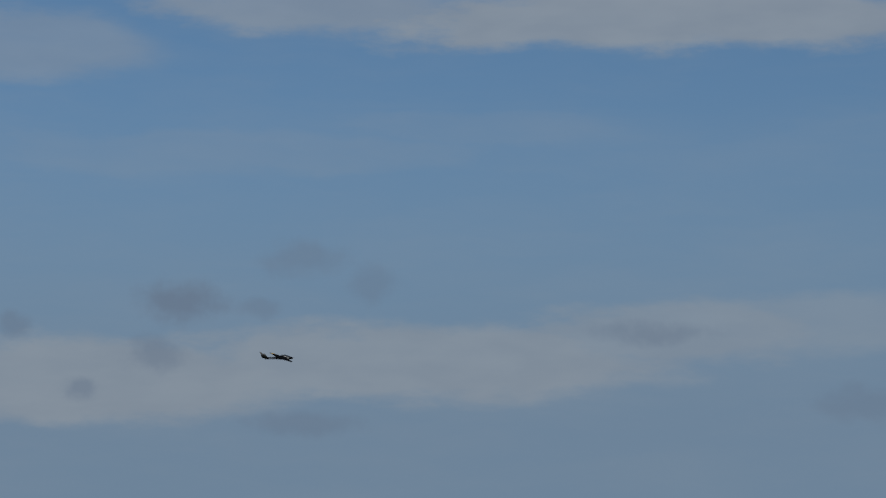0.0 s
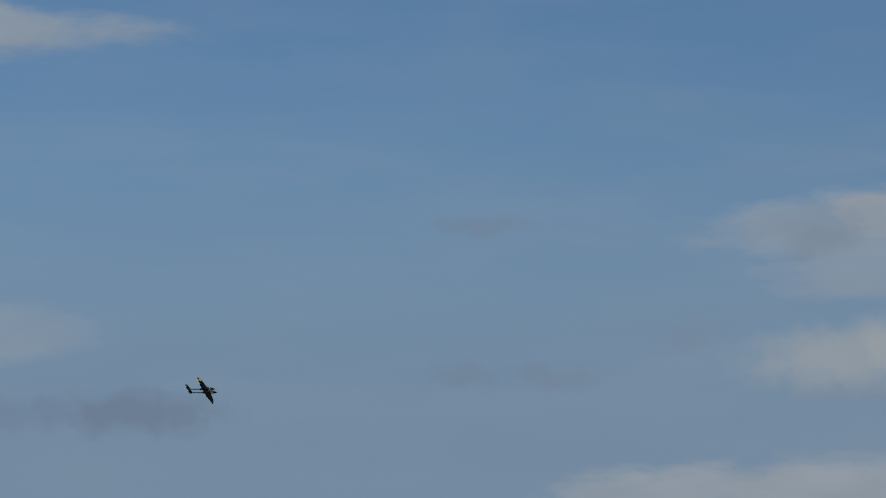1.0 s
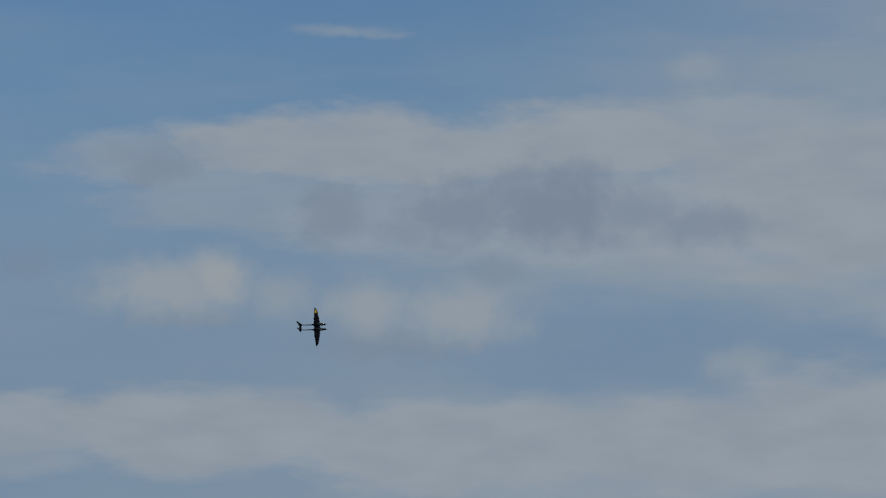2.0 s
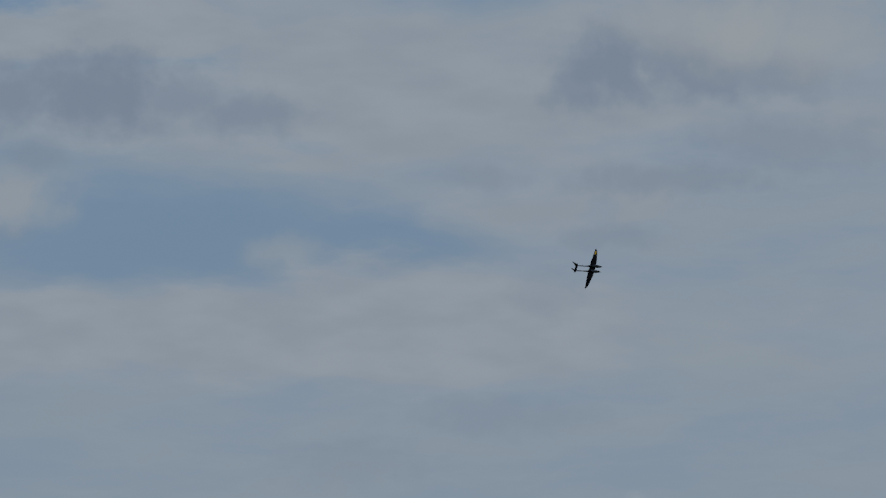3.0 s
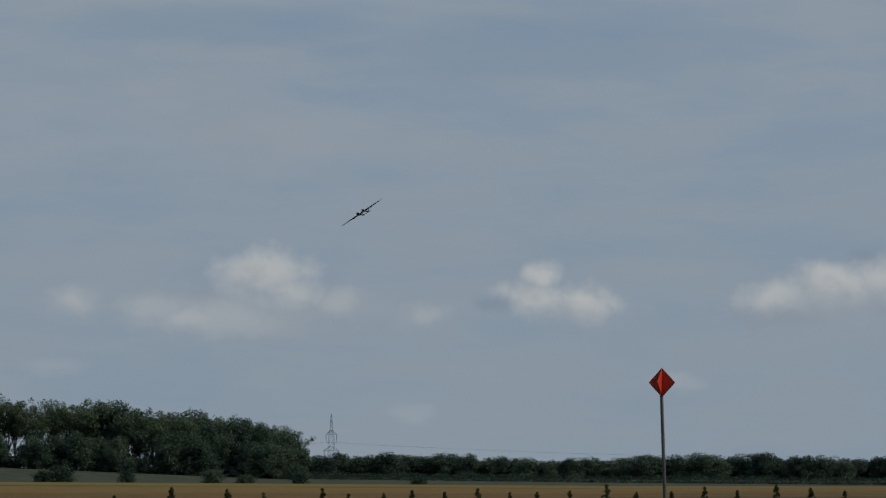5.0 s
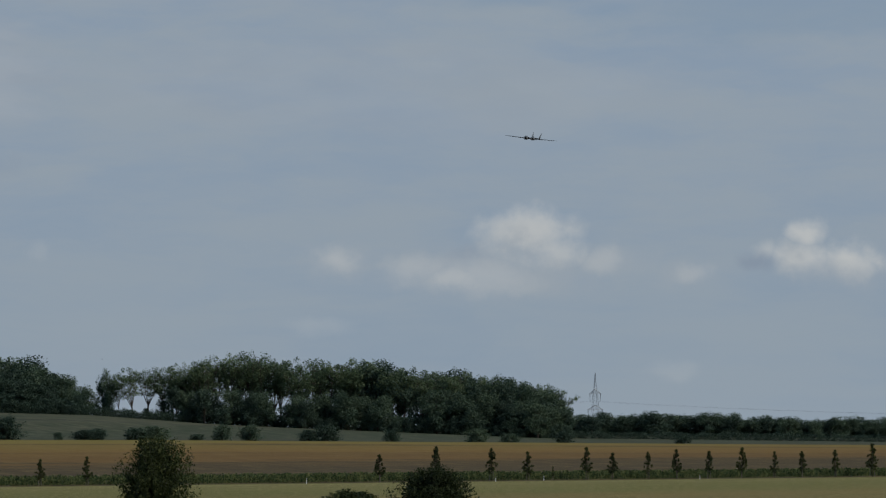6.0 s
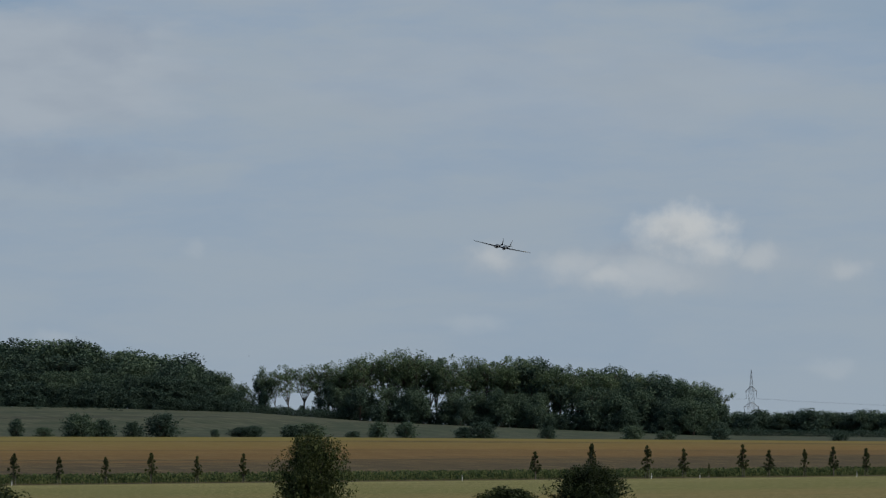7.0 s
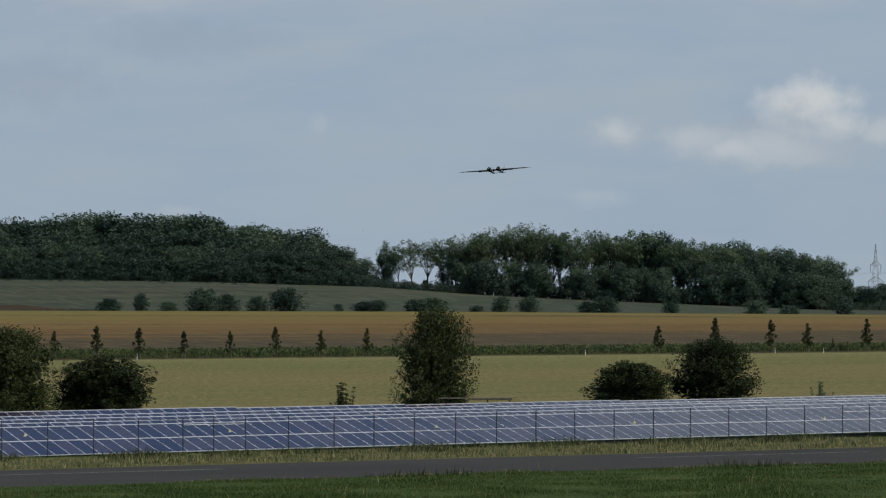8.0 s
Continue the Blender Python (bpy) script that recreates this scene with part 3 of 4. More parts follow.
def build_woods():
    rng = rng_of(5)
    poplars = [make_tree("poplar", 22, 20 + i, "poplar", "tall loose poplar with bare lower trunk at the wood's edge") for i in range(5)]
    rounds = [make_tree("broadleaf_tree", 18, 40 + i, "round", "dense dark broadleaf tree of the far wood") for i in range(5)]
    shrubs = [make_tree("field_shrub", 3.6, 60 + i, "shrub", "low dark shrub on the field edge", "shrub") for i in range(4)]
    # tops of the poplar wood: bearing, height of the top above the eye line (steps)
    edge = [(660, 75), (690, 94), (725, 98), (760, 97), (800, 98), (830, 114), (880, 122), (935, 126), (985, 118), (1030, 110), (1060, 114), (1110, 116), (1160, 112), (1205, 98), (1250, 90), (1300, 96), (1345, 86), (1395, 82), (1440, 68), (1475, 60), (1495, 36)]
    rim = lambda bb, rows: np.interp(bb, [e[0] for e in rows], [e[1] for e in rows])

    def tall(bb, d, top, protos, base, wide, group):
        x, y = bear(bb, d)
        plant(protos, x, y, EYE + top * d / 6385 - float(ground_z(x, y)), base, rng, wide, group)

    # the open end: one dark tree, then airy ones with bare boles, and a dark low one
    for bb, f, dark, wide in ((677, .95, True, .62), (688, 1.0, True, .55), (706, .88, False, .75), (730, .98, False, 1.0), (757, 1.0, False, 1.2), (785, .98, False, 1.0), (808, 1.0, False, 1.0), (752, .26, True, 1.1), (782, .44, True, .95), (800, .68, True, .85), (817, .58, True, .9)):
        tall(bb, 1252 + rng.uniform(-4, 4), rim(bb, edge) * f, rounds if dark else poplars, 18 if dark else 22, wide, "poplar wood")
    for b in np.arange(820, 1490, 16):
        for row in range(1 if b < 1130 else 2):
            bb = b + rng.uniform(-6, 6)
            d = 1258 + row * 18 + rng.uniform(-5, 5)
            light = rng.uniform() < (.95 if bb < 1130 else .45)
            tall(bb, d, rim(bb, edge) * rng.uniform(.89, 1.02), poplars if light else rounds, 22 if light else 18, rng.uniform(.95, 1.25) * (1 if light else .85), "poplar wood")
    for b in np.arange(826, 1496, 12):           # the dark lower storey before them
        bb = b + rng.uniform(-7, 7)
        gap = 1185 < bb < 1262 or 975 < bb < 995
        tall(bb, 1247 + rng.uniform(-5, 5), rim(bb, edge) * (.10 if gap else rng.uniform(.24, .52) if bb < 1180 else rng.uniform(.34, .70)), rounds, 18, rng.uniform(1.0, 1.35), "poplar wood")
    mass = Mass(3)
    for b in np.arange(1265, 1488, 14):         # the denser end of the wood
        for row in range(2):
            x, y = bear(b + rng.uniform(-6, 6), 1290 + 12 * row)
            d = 1290 + 12 * row
            mass.plant(x, y, (EYE + rim(b, edge) * d / 6385 - float(ground_z(x, y))) * rng.uniform(.7, .92), .9)
    for b in np.arange(672, 1500, 8):          # undergrowth along the wood's foot
        x, y = bear(b + rng.uniform(-6, 6), 1243 + rng.uniform(-4, 10))
        mass.plant(x, y, rng.uniform(3.0, 6.0) * (1.3 if b > 830 else .75), 1.5)
    for b in np.arange(660, 840, 3):            # low hedge under the open end
        x, y = bear(b + rng.uniform(-2, 2), 1246 + rng.uniform(-3, 3))
        mass.plant(x, y, rng.uniform(2.4, 3.8), 1.8)
    # wood on the hill
    hill = [(-400, 142), (0, 135), (60, 142), (180, 145), (300, 143), (370, 140), (420, 128), (480, 126), (540, 118), (575, 104), (600, 92), (640, 82), (655, 40)]
    for row, share in ((0, 1.0), (1, .80), (2, .60)):          # domes in three storeys, each lower one nearer
        for b in np.arange(-330 + row * 11, 638, 23):
            bb = b + rng.uniform(-11, 11)
            tall(bb, 1262 - row * 11 + rng.uniform(-4, 4), rim(bb, hill) * share * rng.uniform(.92, 1.02) + row * 3, rounds, 18, rng.uniform(1.15, 1.6), "hill wood")
    for b in np.arange(-420, 652, 15):
        for row in range(2):
            bb, d = b + rng.uniform(-12, 12), 1232 + row * 40 + rng.uniform(-4, 4)
            x, y = bear(bb, d)
            h = EYE + rim(bb, hill) * d / 6385 - float(ground_z(x, y))
            mass.plant(x, y, max(3.0, h * (.42, .9)[row] * rng.uniform(.8, 1.05)), (1.2, 1.0)[row])
    for b in np.arange(-420, 660, 5):
        x, y = bear(b + rng.uniform(-3, 3), 1229 + rng.uniform(-3, 5))
        mass.plant(x, y, rng.uniform(2.6, 5.5), 1.6)
    for b in np.arange(-300, 205, 3):           # hedge on the far field edge
        x, y = bear_s(b, 880)
        mass.plant(x, y, rng.uniform(.8, 1.3), 1.8)
    for b in np.arange(-300, 520, 7):           # scattered scrub on the upper meadow
        x, y = bear(b + rng.uniform(-6, 6), 1196 + rng.uniform(-18, 22))
        mass.plant(x, y, rng.uniform(.5, 1.8), 1.9)
    # low wood far off
    for b in np.arange(1470, 2900, 14):
        bb, d = b + rng.uniform(-7, 7), 1900 + rng.uniform(-15, 15)
        top = 12 + 8 * math.sin(bb / 42) * math.sin(bb / 29 + 1) + rng.uniform(-3, 3)
        tall(bb, d, top, rounds, 18, rng.uniform(1.3, 1.9), "far wood")
    for b in np.arange(1440, 3200, 8):
        x, y = bear(b + rng.uniform(-9, 9), 1930 + rng.uniform(-20, 20))
        mass.plant(x, y, (EYE + 3.4 - float(ground_z(x, y))) * rng.uniform(.75, 1.02), 1.3)
    for b in np.arange(1490, 3100, 5):         # hedge before the far wood
        x, y = bear(b + rng.uniform(-3, 3), 1300 + rng.uniform(-6, 6))
        mass.plant(x, y, rng.uniform(2.4, 3.8), 1.8)
    mass.finish("wood_mass", "dark dense undergrowth and back rows of the far woods", M_LEAF_DARK_HAZE)
    # shrubs on the edge of the ripe field: bearing, height, width (steps)
    for b, h, w in ((195, 20, 34), (251, 28, 22), (299, 15, 26), (360, 37, 48), (403, 28, 36), (455, 24, 28), (505, 37, 48), (600, 12, 14), (645, 16, 34), (668, 18, 28), (735, 20, 34), (770, 22, 40), (842, 10, 36), (886, 25, 26), (936, 25, 30), (1040, 18, 30), (1070, 26, 40), (1187, 18, 24), (1337, 22, 32), (1395, 14, 34), (1490, 18, 26), (1700, 12, 30)):
        x, y = bear_s(b, 872)
        k = math.hypot(x, y) / 6385
        plant(shrubs, x, y, h * k * 1.1, 3.6, rng, min(2.2, w / h / .95), "shrubs on the field edge")
    remove(poplars + rounds + shrubs)


def build_tree_row():
    rng = rng_of(8)
    protos = [make_tree("young_tree", 4.2, 80 + i, "young", "young staked roadside tree with a narrow crown") for i in range(4)]
    for i, p in enumerate(protos):
        stakes = Solid()
        for sx in (-.28, .28):
            stakes.tube([(sx, .05, -.1), (sx * .95, .05, 1.25)], [.035, .03], 5)
        stakes.box((-.3, .03, 1.05), (.3, .06, 1.13))
        part("stake", stakes.mesh("stake", M_WOOD), p, label="pale wooden stakes")
    for b in (-150, -70, 20, 99, 173, 247, 326, 408, 488, 568, 650, 1165, 1265, 1363, 1427, 1531, 1576, 1639, 1689, 1746, 1804, 1861, 1909, 1967, 2032, 2084, 2146, 2205, 2262, 2330, 2390, 2450):
        x, y = bear_s(b, 471)
        plant(protos, x, y, rng.uniform(3.7, 5.0) * (1.12 if b > 1150 else 1.0), 4.2, rng, rng.uniform(.85, 1.2), "row of young trees")
    x, y = bear_s(1471, 471)
    place(protos[0], x, y, .55, 30, .6)
    remove(protos)


def build_bushes():
    for name, b, s, h, w, seed, label in (
            ("big_bush", 772, 229, 8.3, .84, 101, "tall dark ragged bush behind the solar panels"),
            ("bush", 1262, 229, 5.9, 1.2, 102, "dark broad bush behind the solar panels"),
            ("bush", 1118, 229, 4.2, 1.75, 103, "low wide olive-green bush behind the panels"),
            ("bush", 182, 229, 5.0, 1.65, 104, "rounded dense dark bush behind the panels"),
            ("bush", 18, 228.5, 7.1, 1.15, 105, "tall loose bush with thin upright twigs"),
            ("bush", -130, 228.5, 5.6, 1.3, 107, "dark bush beside the panel field"),
            ("small_bush", 605, 226, 3.1, 1.7, 106, "small upright shrub behind the panels"),
            ("small_bush", 1450, 229, 2.6, 1.4, 108, "small green shrub behind the panels")):
        x, y = bear_s(b, s)
        ob = make_tree(name, h, seed, "sprigs" if name == "small_bush" else "bush", label, "bush")
        ob.matrix_basis = pose(x, y, float(ground_z(x, y)) - .05, 0, 0, seed * 37) @ Matrix.Diagonal((w, w, 1, 1))
        tagged(ob, group="bushes behind the panels")


def build_maize():
    rng = rng_of(9)
    verts, faces = [], []
    for row in range(9):
        s = 474.5 + row * .75
        u = 60.0
        while u < 560:
            u += rng.uniform(.2, .4) * (1 + row * .12)
            h = rng.uniform(1.15, 1.6)
            k = len(verts)
            verts += [(u - .03, s, 0), (u + .03, s, 0), (u, s, h)]
            faces.append((k, k + 1, k + 2))
            for j in range(7):
                a, z = rng.uniform(0, math.tau), h * rng.uniform(.08, .9)
                dx, dy, k = math.cos(a) * .42, math.sin(a) * .42, len(verts)
                verts += [(u, s, z - .06), (u + dx * .5, s + dy * .5, z + .26), (u + dx, s + dy, z - .05), (u + dx * .5, s + dy * .5, z + .06)]
                faces.append((k, k + 1, k + 2, k + 3))
    ob = new("maize", mesh("maize", verts, faces, M_CORN))
    ob.matrix_basis = pose(0, 0, 0, 0, 0, 30)
    tagged(ob, "strip of tall green maize with yellowing tops", "crop", kind="stuff")


def build_grass():
    rng = rng_of(10)

    def strip(name, n, u0, u1, s0, s1, h0, h1, mat, label, width=.05, patchy=0.0):
        u, s = rng.uniform(u0, u1, n), rng.uniform(s0, s1, n)
        X, Y = u * COS - s * SIN, u * SIN + s * COS
        z = ground_z(X, Y)
        clump = np.array([noise.noise((a * .22, b * .35, 3.0)) for a, b in zip(u, s)])
        if patchy:
            keep = clump + rng.normal(0, .12, n) > patchy * .12 - .08
            u, s, z, clump = u[keep], s[keep], z[keep], clump[keep]
            n = len(u)
        h = rng.uniform(h0, h1, n) * np.clip(1 + clump * 1.6, .35, 2.2)
        a, w = rng.uniform(0, math.tau, n), width * rng.uniform(.6, 1.5, n)
        lean = rng.normal(0, .25, (n, 2)) * h[:, None]
        v = np.empty((n, 3, 3))
        v[:, 0] = np.stack([u - np.cos(a) * w, s - np.sin(a) * w, z - .03], -1)
        v[:, 1] = np.stack([u + np.cos(a) * w, s + np.sin(a) * w, z - .03], -1)
        v[:, 2] = np.stack([u + lean[:, 0], s + lean[:, 1], z + h], -1)
        me = bpy.data.meshes.new(name)
        me.vertices.add(3 * n), me.loops.add(3 * n), me.polygons.add(n)
        me.vertices.foreach_set("co", v.ravel())
        me.loops.foreach_set("vertex_index", np.arange(3 * n))
        me.polygons.foreach_set("loop_start", np.arange(0, 3 * n, 3))
        me.materials.append(mat)
        me.update(calc_edges=True)
        ob = new(name, me)
        ob.matrix_basis = pose(0, 0, 0, 0, 0, 30)
        tagged(ob, label, "grass", kind="stuff")

    strip("meadow_grass", 210000, 50, 165, 134, 162.3, .04, .13, M_BLADE, "uneven green meadow grass along the runway", .020)
    strip("verge_grass", 60000, 60, 190, 178.3, 190.6, .05, .26, M_STRAW, "tall dry yellow-green grass below the fence", .026)
    strip("fence_weeds", 24000, 60, 190, 185.5, 190.8, .08, .42, M_WEED, "dark green weeds along the foot of the fence", .03, 2.6)
    strip("runway_edge_grass", 9000, 50, 165, 161.6, 162.9, .05, .14, M_STRAW, "pale dry grass along the runway's edge", .02, .6)
    strip("meadow_stalks", 2600, 50, 165, 136, 161, .25, .5, M_STRAW, "scattered pale seed stalks over the meadow", .010, .4)
    for u0, u1 in ((88.8, 95.0), (109.8, 115.4), (117.0, 118.0)):
        strip("runway_weeds", 110, u0, u1, 160.6, 162.2, .12, .42, M_WEED, "dark tall weeds on the runway's edge", .035)
    strip("field_margin_grass", 26000, 60, 200, 225, 236, .08, .28, M_BLADE, "rough grass behind the solar panels", .06)


M_WEED = surface("weed_blades", [(.018, .035, .008), (.036, .058, .014), (.085, .09, .03)], .35, .8, island=.5, through_=.2)
M_BLADE = surface("grass_blades", [(.026, .058, .010), (.052, .092, .018), (.12, .125, .04)], .11, .85, island=.22, spec=.2, through_=.25)
M_STRAW = surface("dry_blades", [(.06, .085, .022), (.16, .165, .06), (.36, .31, .15)], .16, .85, island=.7, through_=.2)


# ---------------------------------------------------------------- runway marks, panels, fence
def build_runway_marks():
    for i, (u0, u1) in enumerate(((40, 86.5), (113, 129.3))):
        me = Solid()
        me.box((u0, 173.4, .0), (u1, 173.55, .006))
        ob = new("runway_line", me.mesh("runway_line", M_LINE))
        ob.matrix_basis = pose(0, 0, 0, 0, 0, 30)
        tagged(ob, "thin worn white line painted on the asphalt", "marking", kind="structure")


def build_panels():
    run, rise, width, thick = 5.6, 1.42, .945, .05
    tilt, length = math.atan2(rise, run), math.hypot(rise, run) / 2
    cell = Solid()
    w, l, fr = width - .010, length - .03, .013
    cell.box((0, 0, -thick), (w, l, 0))
    me = mesh("solar_module", cell.v + [(fr, fr, 0), (w - fr, fr, 0), (w - fr, l - fr, 0), (fr, l - fr, 0), (fr, fr, -.006), (w - fr, fr, -.006), (w - fr, l - fr, -.006), (fr, l - fr, -.006)],
              [cell.f[0]] + cell.f[2:] + [(4, 5, 9, 8), (5, 6, 10, 9), (6, 7, 11, 10), (7, 4, 8, 11), (8, 9, 13, 12), (9, 10, 14, 13), (10, 11, 15, 14), (11, 8, 12, 15), (12, 13, 14, 15)], M_FRAME, M_CELL)
    me.polygons[len(me.polygons) - 1].material_index = 1
    # each row is a line of tables: row, start and end along the runway, height above the first
    tables = [(0, 62.0, 168.0, 0), (1, 62.0, 137.0, -.02), (1, 137.05, 172.0, .0), (2, 62.0, 131.0, -.04), (2, 131.05, 176.0, -.02), (3, 62.0, 128.5, -.06), (3, 128.55, 180.0, -.12), (4, 62.0, 111.5, .02), (4, 111.55, 124.7, -.05), (4, 124.75, 142.6, -.10), (4, 142.65, 184.0, -.16)]
    last_row, end = -1, 0.0
    for row, u0, u1, lift in tables:
        u0 = end + .02 if row == last_row else u0        # tables of one row stand end to end
        last_row, end = row, u0 + int((u1 - u0) / width) * width
        s0 = 191.3 + 6.0 * row
        root = new("solar_table")
        x, y = on_line(u0, s0)
        root.matrix_basis = pose(x, y, .04 + .004 * (u0 - 83) + lift, 0, 0, 30) @ pose(0, 0, 0, 0, -.229)
        tagged(root, "long tilted table of dark blue solar panels in pale frames", "solar panels", "rows of solar panels")
        lean = pose(0, 0, .06, math.degrees(tilt))
        n = int((u1 - u0) / width)
        for i in range(n):
            for j in range(2):
                part("solar_module", me, root, lean @ pose(i * width, j * length, 0))
        for j, half in ((0, .022), (1, .040), (2, .034)):
            sol = Solid()
            v = j * length - .015
            sol.box((0, v - half, -.02), (n * width, v + half, .012))
            part("rail", sol.mesh("rail", M_FRAME), root, lean, "pale aluminium rail")
        if row < 2:
            grips = Solid()              # the clamps that hold neighbouring modules
            for i in range(1, n):
                for f in (.22, .78, 1.22, 1.78):
                    grips.box((i * width - .035, f * length - .045, -.01), (i * width + .025, f * length + .045, .014))
            tagged(part("clamps", grips.mesh("clamps", M_FRAME), root, lean, "bright module clamps"), kind="stuff")
        for i in range(int(n * width / 5.2) + 1):
            for name, at, top in (("front_leg", 1.2, .30), ("back_leg", 4.4, 1.12)):
                leg = Solid()
                leg.box((i * 5.2 + .5, at, -.9), (i * 5.2 + .6, at + .1, top))
                part(name, leg.mesh(name, M_STEEL), root, label="galvanised support")


def build_fence():
    s, step, first, n = 190.4, 2.86, 80.94 - 2.86 * 8, 40
    root = new("wire_fence")
    x, y = on_line(first, s)
    root.matrix_basis = pose(x, y, 0, 0, 0, 30)
    tagged(root, "thin wire fence on dark steel posts before the panels", "fence")
    post = Solid()
    post.tube([(0, 0, -.3), (0, 0, 2.12)], [.035, .035], 6)
    post.tube([(0, 0, 2.12), (0, 0, 2.16)], [.045, .02], 6)
    me = post.mesh("post", M_POST)
    # bearings of the posts; two short bays at each gate
    posts = [-70, 7.5, 87.5, 168, 246.5, 325, 379, 435, 511, 591.5, 662, 733.5, 806.5, 879, 948.5, 1017, 1086.5, 1156, 1221, 1288.5, 1355, 1421.5, 1488, 1535, 1582, 1648, 1714]
    along = [s * math.tan(radians((b - 784) / K + 30)) - first for b in posts]
    for v in along:
        part("post", me, root, pose(v, 0, 0))
    for z in (.15, .6, 1.1, 1.6, 2.05):
        wire = Solid()
        wire.tube([(0, -.04, z), (n * step, -.04, z)], [.006, .006], 4)
        part("wire", wire.mesh("wire", M_POST), root)
    rail = Solid()
    rail.tube([(0, 0, 1.72), (along[7] - along[5], 0, 1.72)], [.016, .016], 6)
    me_rail = rail.mesh("gate_rail", M_STEEL)
    part("gate_rail", me_rail, root, pose(along[5], 0, 0), label="pale gate rail")
    part("gate_rail", me_rail, root, pose(along[22], 0, 0), label="pale gate rail")
    sign = Solid()
    sign.add([(-.11, -.05, 0), (.11, -.05, 0), (0, -.05, .2), (-.11, -.03, 0), (.11, -.03, 0), (0, -.03, .2)], [(0, 1, 2), (5, 4, 3), (0, 3, 4, 1), (1, 4, 5, 2), (2, 5, 3, 0)])
    me_s = sign.mesh("warning_sign", M_SIGN)
    for b in (48, 407, 772, 1122, 1456):
        u = s * math.tan(radians((b - 784) / K + 30)) - first
        part("warning_sign", me_s, root, pose(u, 0, 1.25), "small pale yellow warning triangle")


M_SIGN = surface("pale_yellow_sign", [(.5, .45, .2), (.62, .56, .28), (.7, .66, .4)], 3, .5)


def build_rack():
    x, y = bear_s(842, 224.2)
    root = new("timber_rack")
    root.matrix_basis = pose(x, y, -.12, 0, 0, 4)
    tagged(root, "long low timber rack with a slatted flat top", "rack")
    for i in range(4):
        leg = Solid()
        leg.box((-2.4 + i * 1.6, -.05, -.1), (-2.3 + i * 1.6, .05, 1.85))
        part("leg", leg.mesh("leg", M_WOOD), root)
    top = Solid()
    top.box((-2.7, -.35, 1.96), (2.6, .35, 2.02))
    part("top_board", top.mesh("top_board", M_WOOD), root, label="weathered pale board")
    for i in range(16):
        slat = Solid()
        slat.box((-.2 + i * .18, -.4, 1.84), (-.12 + i * .18, .4, 1.955))
        part("slat", slat.mesh("slat", M_BARK), root)


def build_marker():
    """The red diamond on its pole: two crossed plates."""
    x, y = bear(2130, 70)
    z = float(ground_z(x, y))
    root = new("diamond_marker")
    root.matrix_basis = pose(x, y, z)
    tagged(root, "red-orange diamond marker on a tall steel pole", "marker")
    top = EYE + 1.83 - z            # height of the upper tip
    k = 70 / 6385
    pole = Solid()
    pole.tube([(.2, .03, -.4), (.0, .03, top - .56), (-.005, .03, top - .42)], [.040, .033, .03], 10)
    part("pole", pole.mesh("pole", M_POLE, smooth=True), root, label="grey leaning steel pole")
    r, hh = .262, .275
    for turn, name in ((-32, "diamond_plate"), (58, "diamond_plate")):
        plate, rim = Solid(), Solid()
        outline = [(0, top), (r, top - hh), (0, top - 2 * hh), (-r, top - hh)]
        plate.add([(px, -.006, pz) for px, pz in outline] + [(px, .006, pz) for px, pz in outline], [(3, 2, 1, 0), (4, 5, 6, 7)] + [(i, (i + 1) % 4, 4 + (i + 1) % 4, 4 + i) for i in range(4)])
        ob = part(name, plate.mesh(name, M_RED), root, pose(0, 0, 0, 0, 0, turn), "red-orange diamond plate")
        for (ax, az), (bx, bz) in zip(outline, outline[1:] + outline[:1]):
            rim.tube([(ax, 0, az), (bx, 0, bz)], [.009, .009], 5)
        part("rim", rim.mesh("rim", M_RED_DARK), ob, label="dark red rim")


M_RED_DARK = surface("red_seam", [(.22, .02, .012), (.3, .028, .015), (.36, .035, .02)], 4, .7)


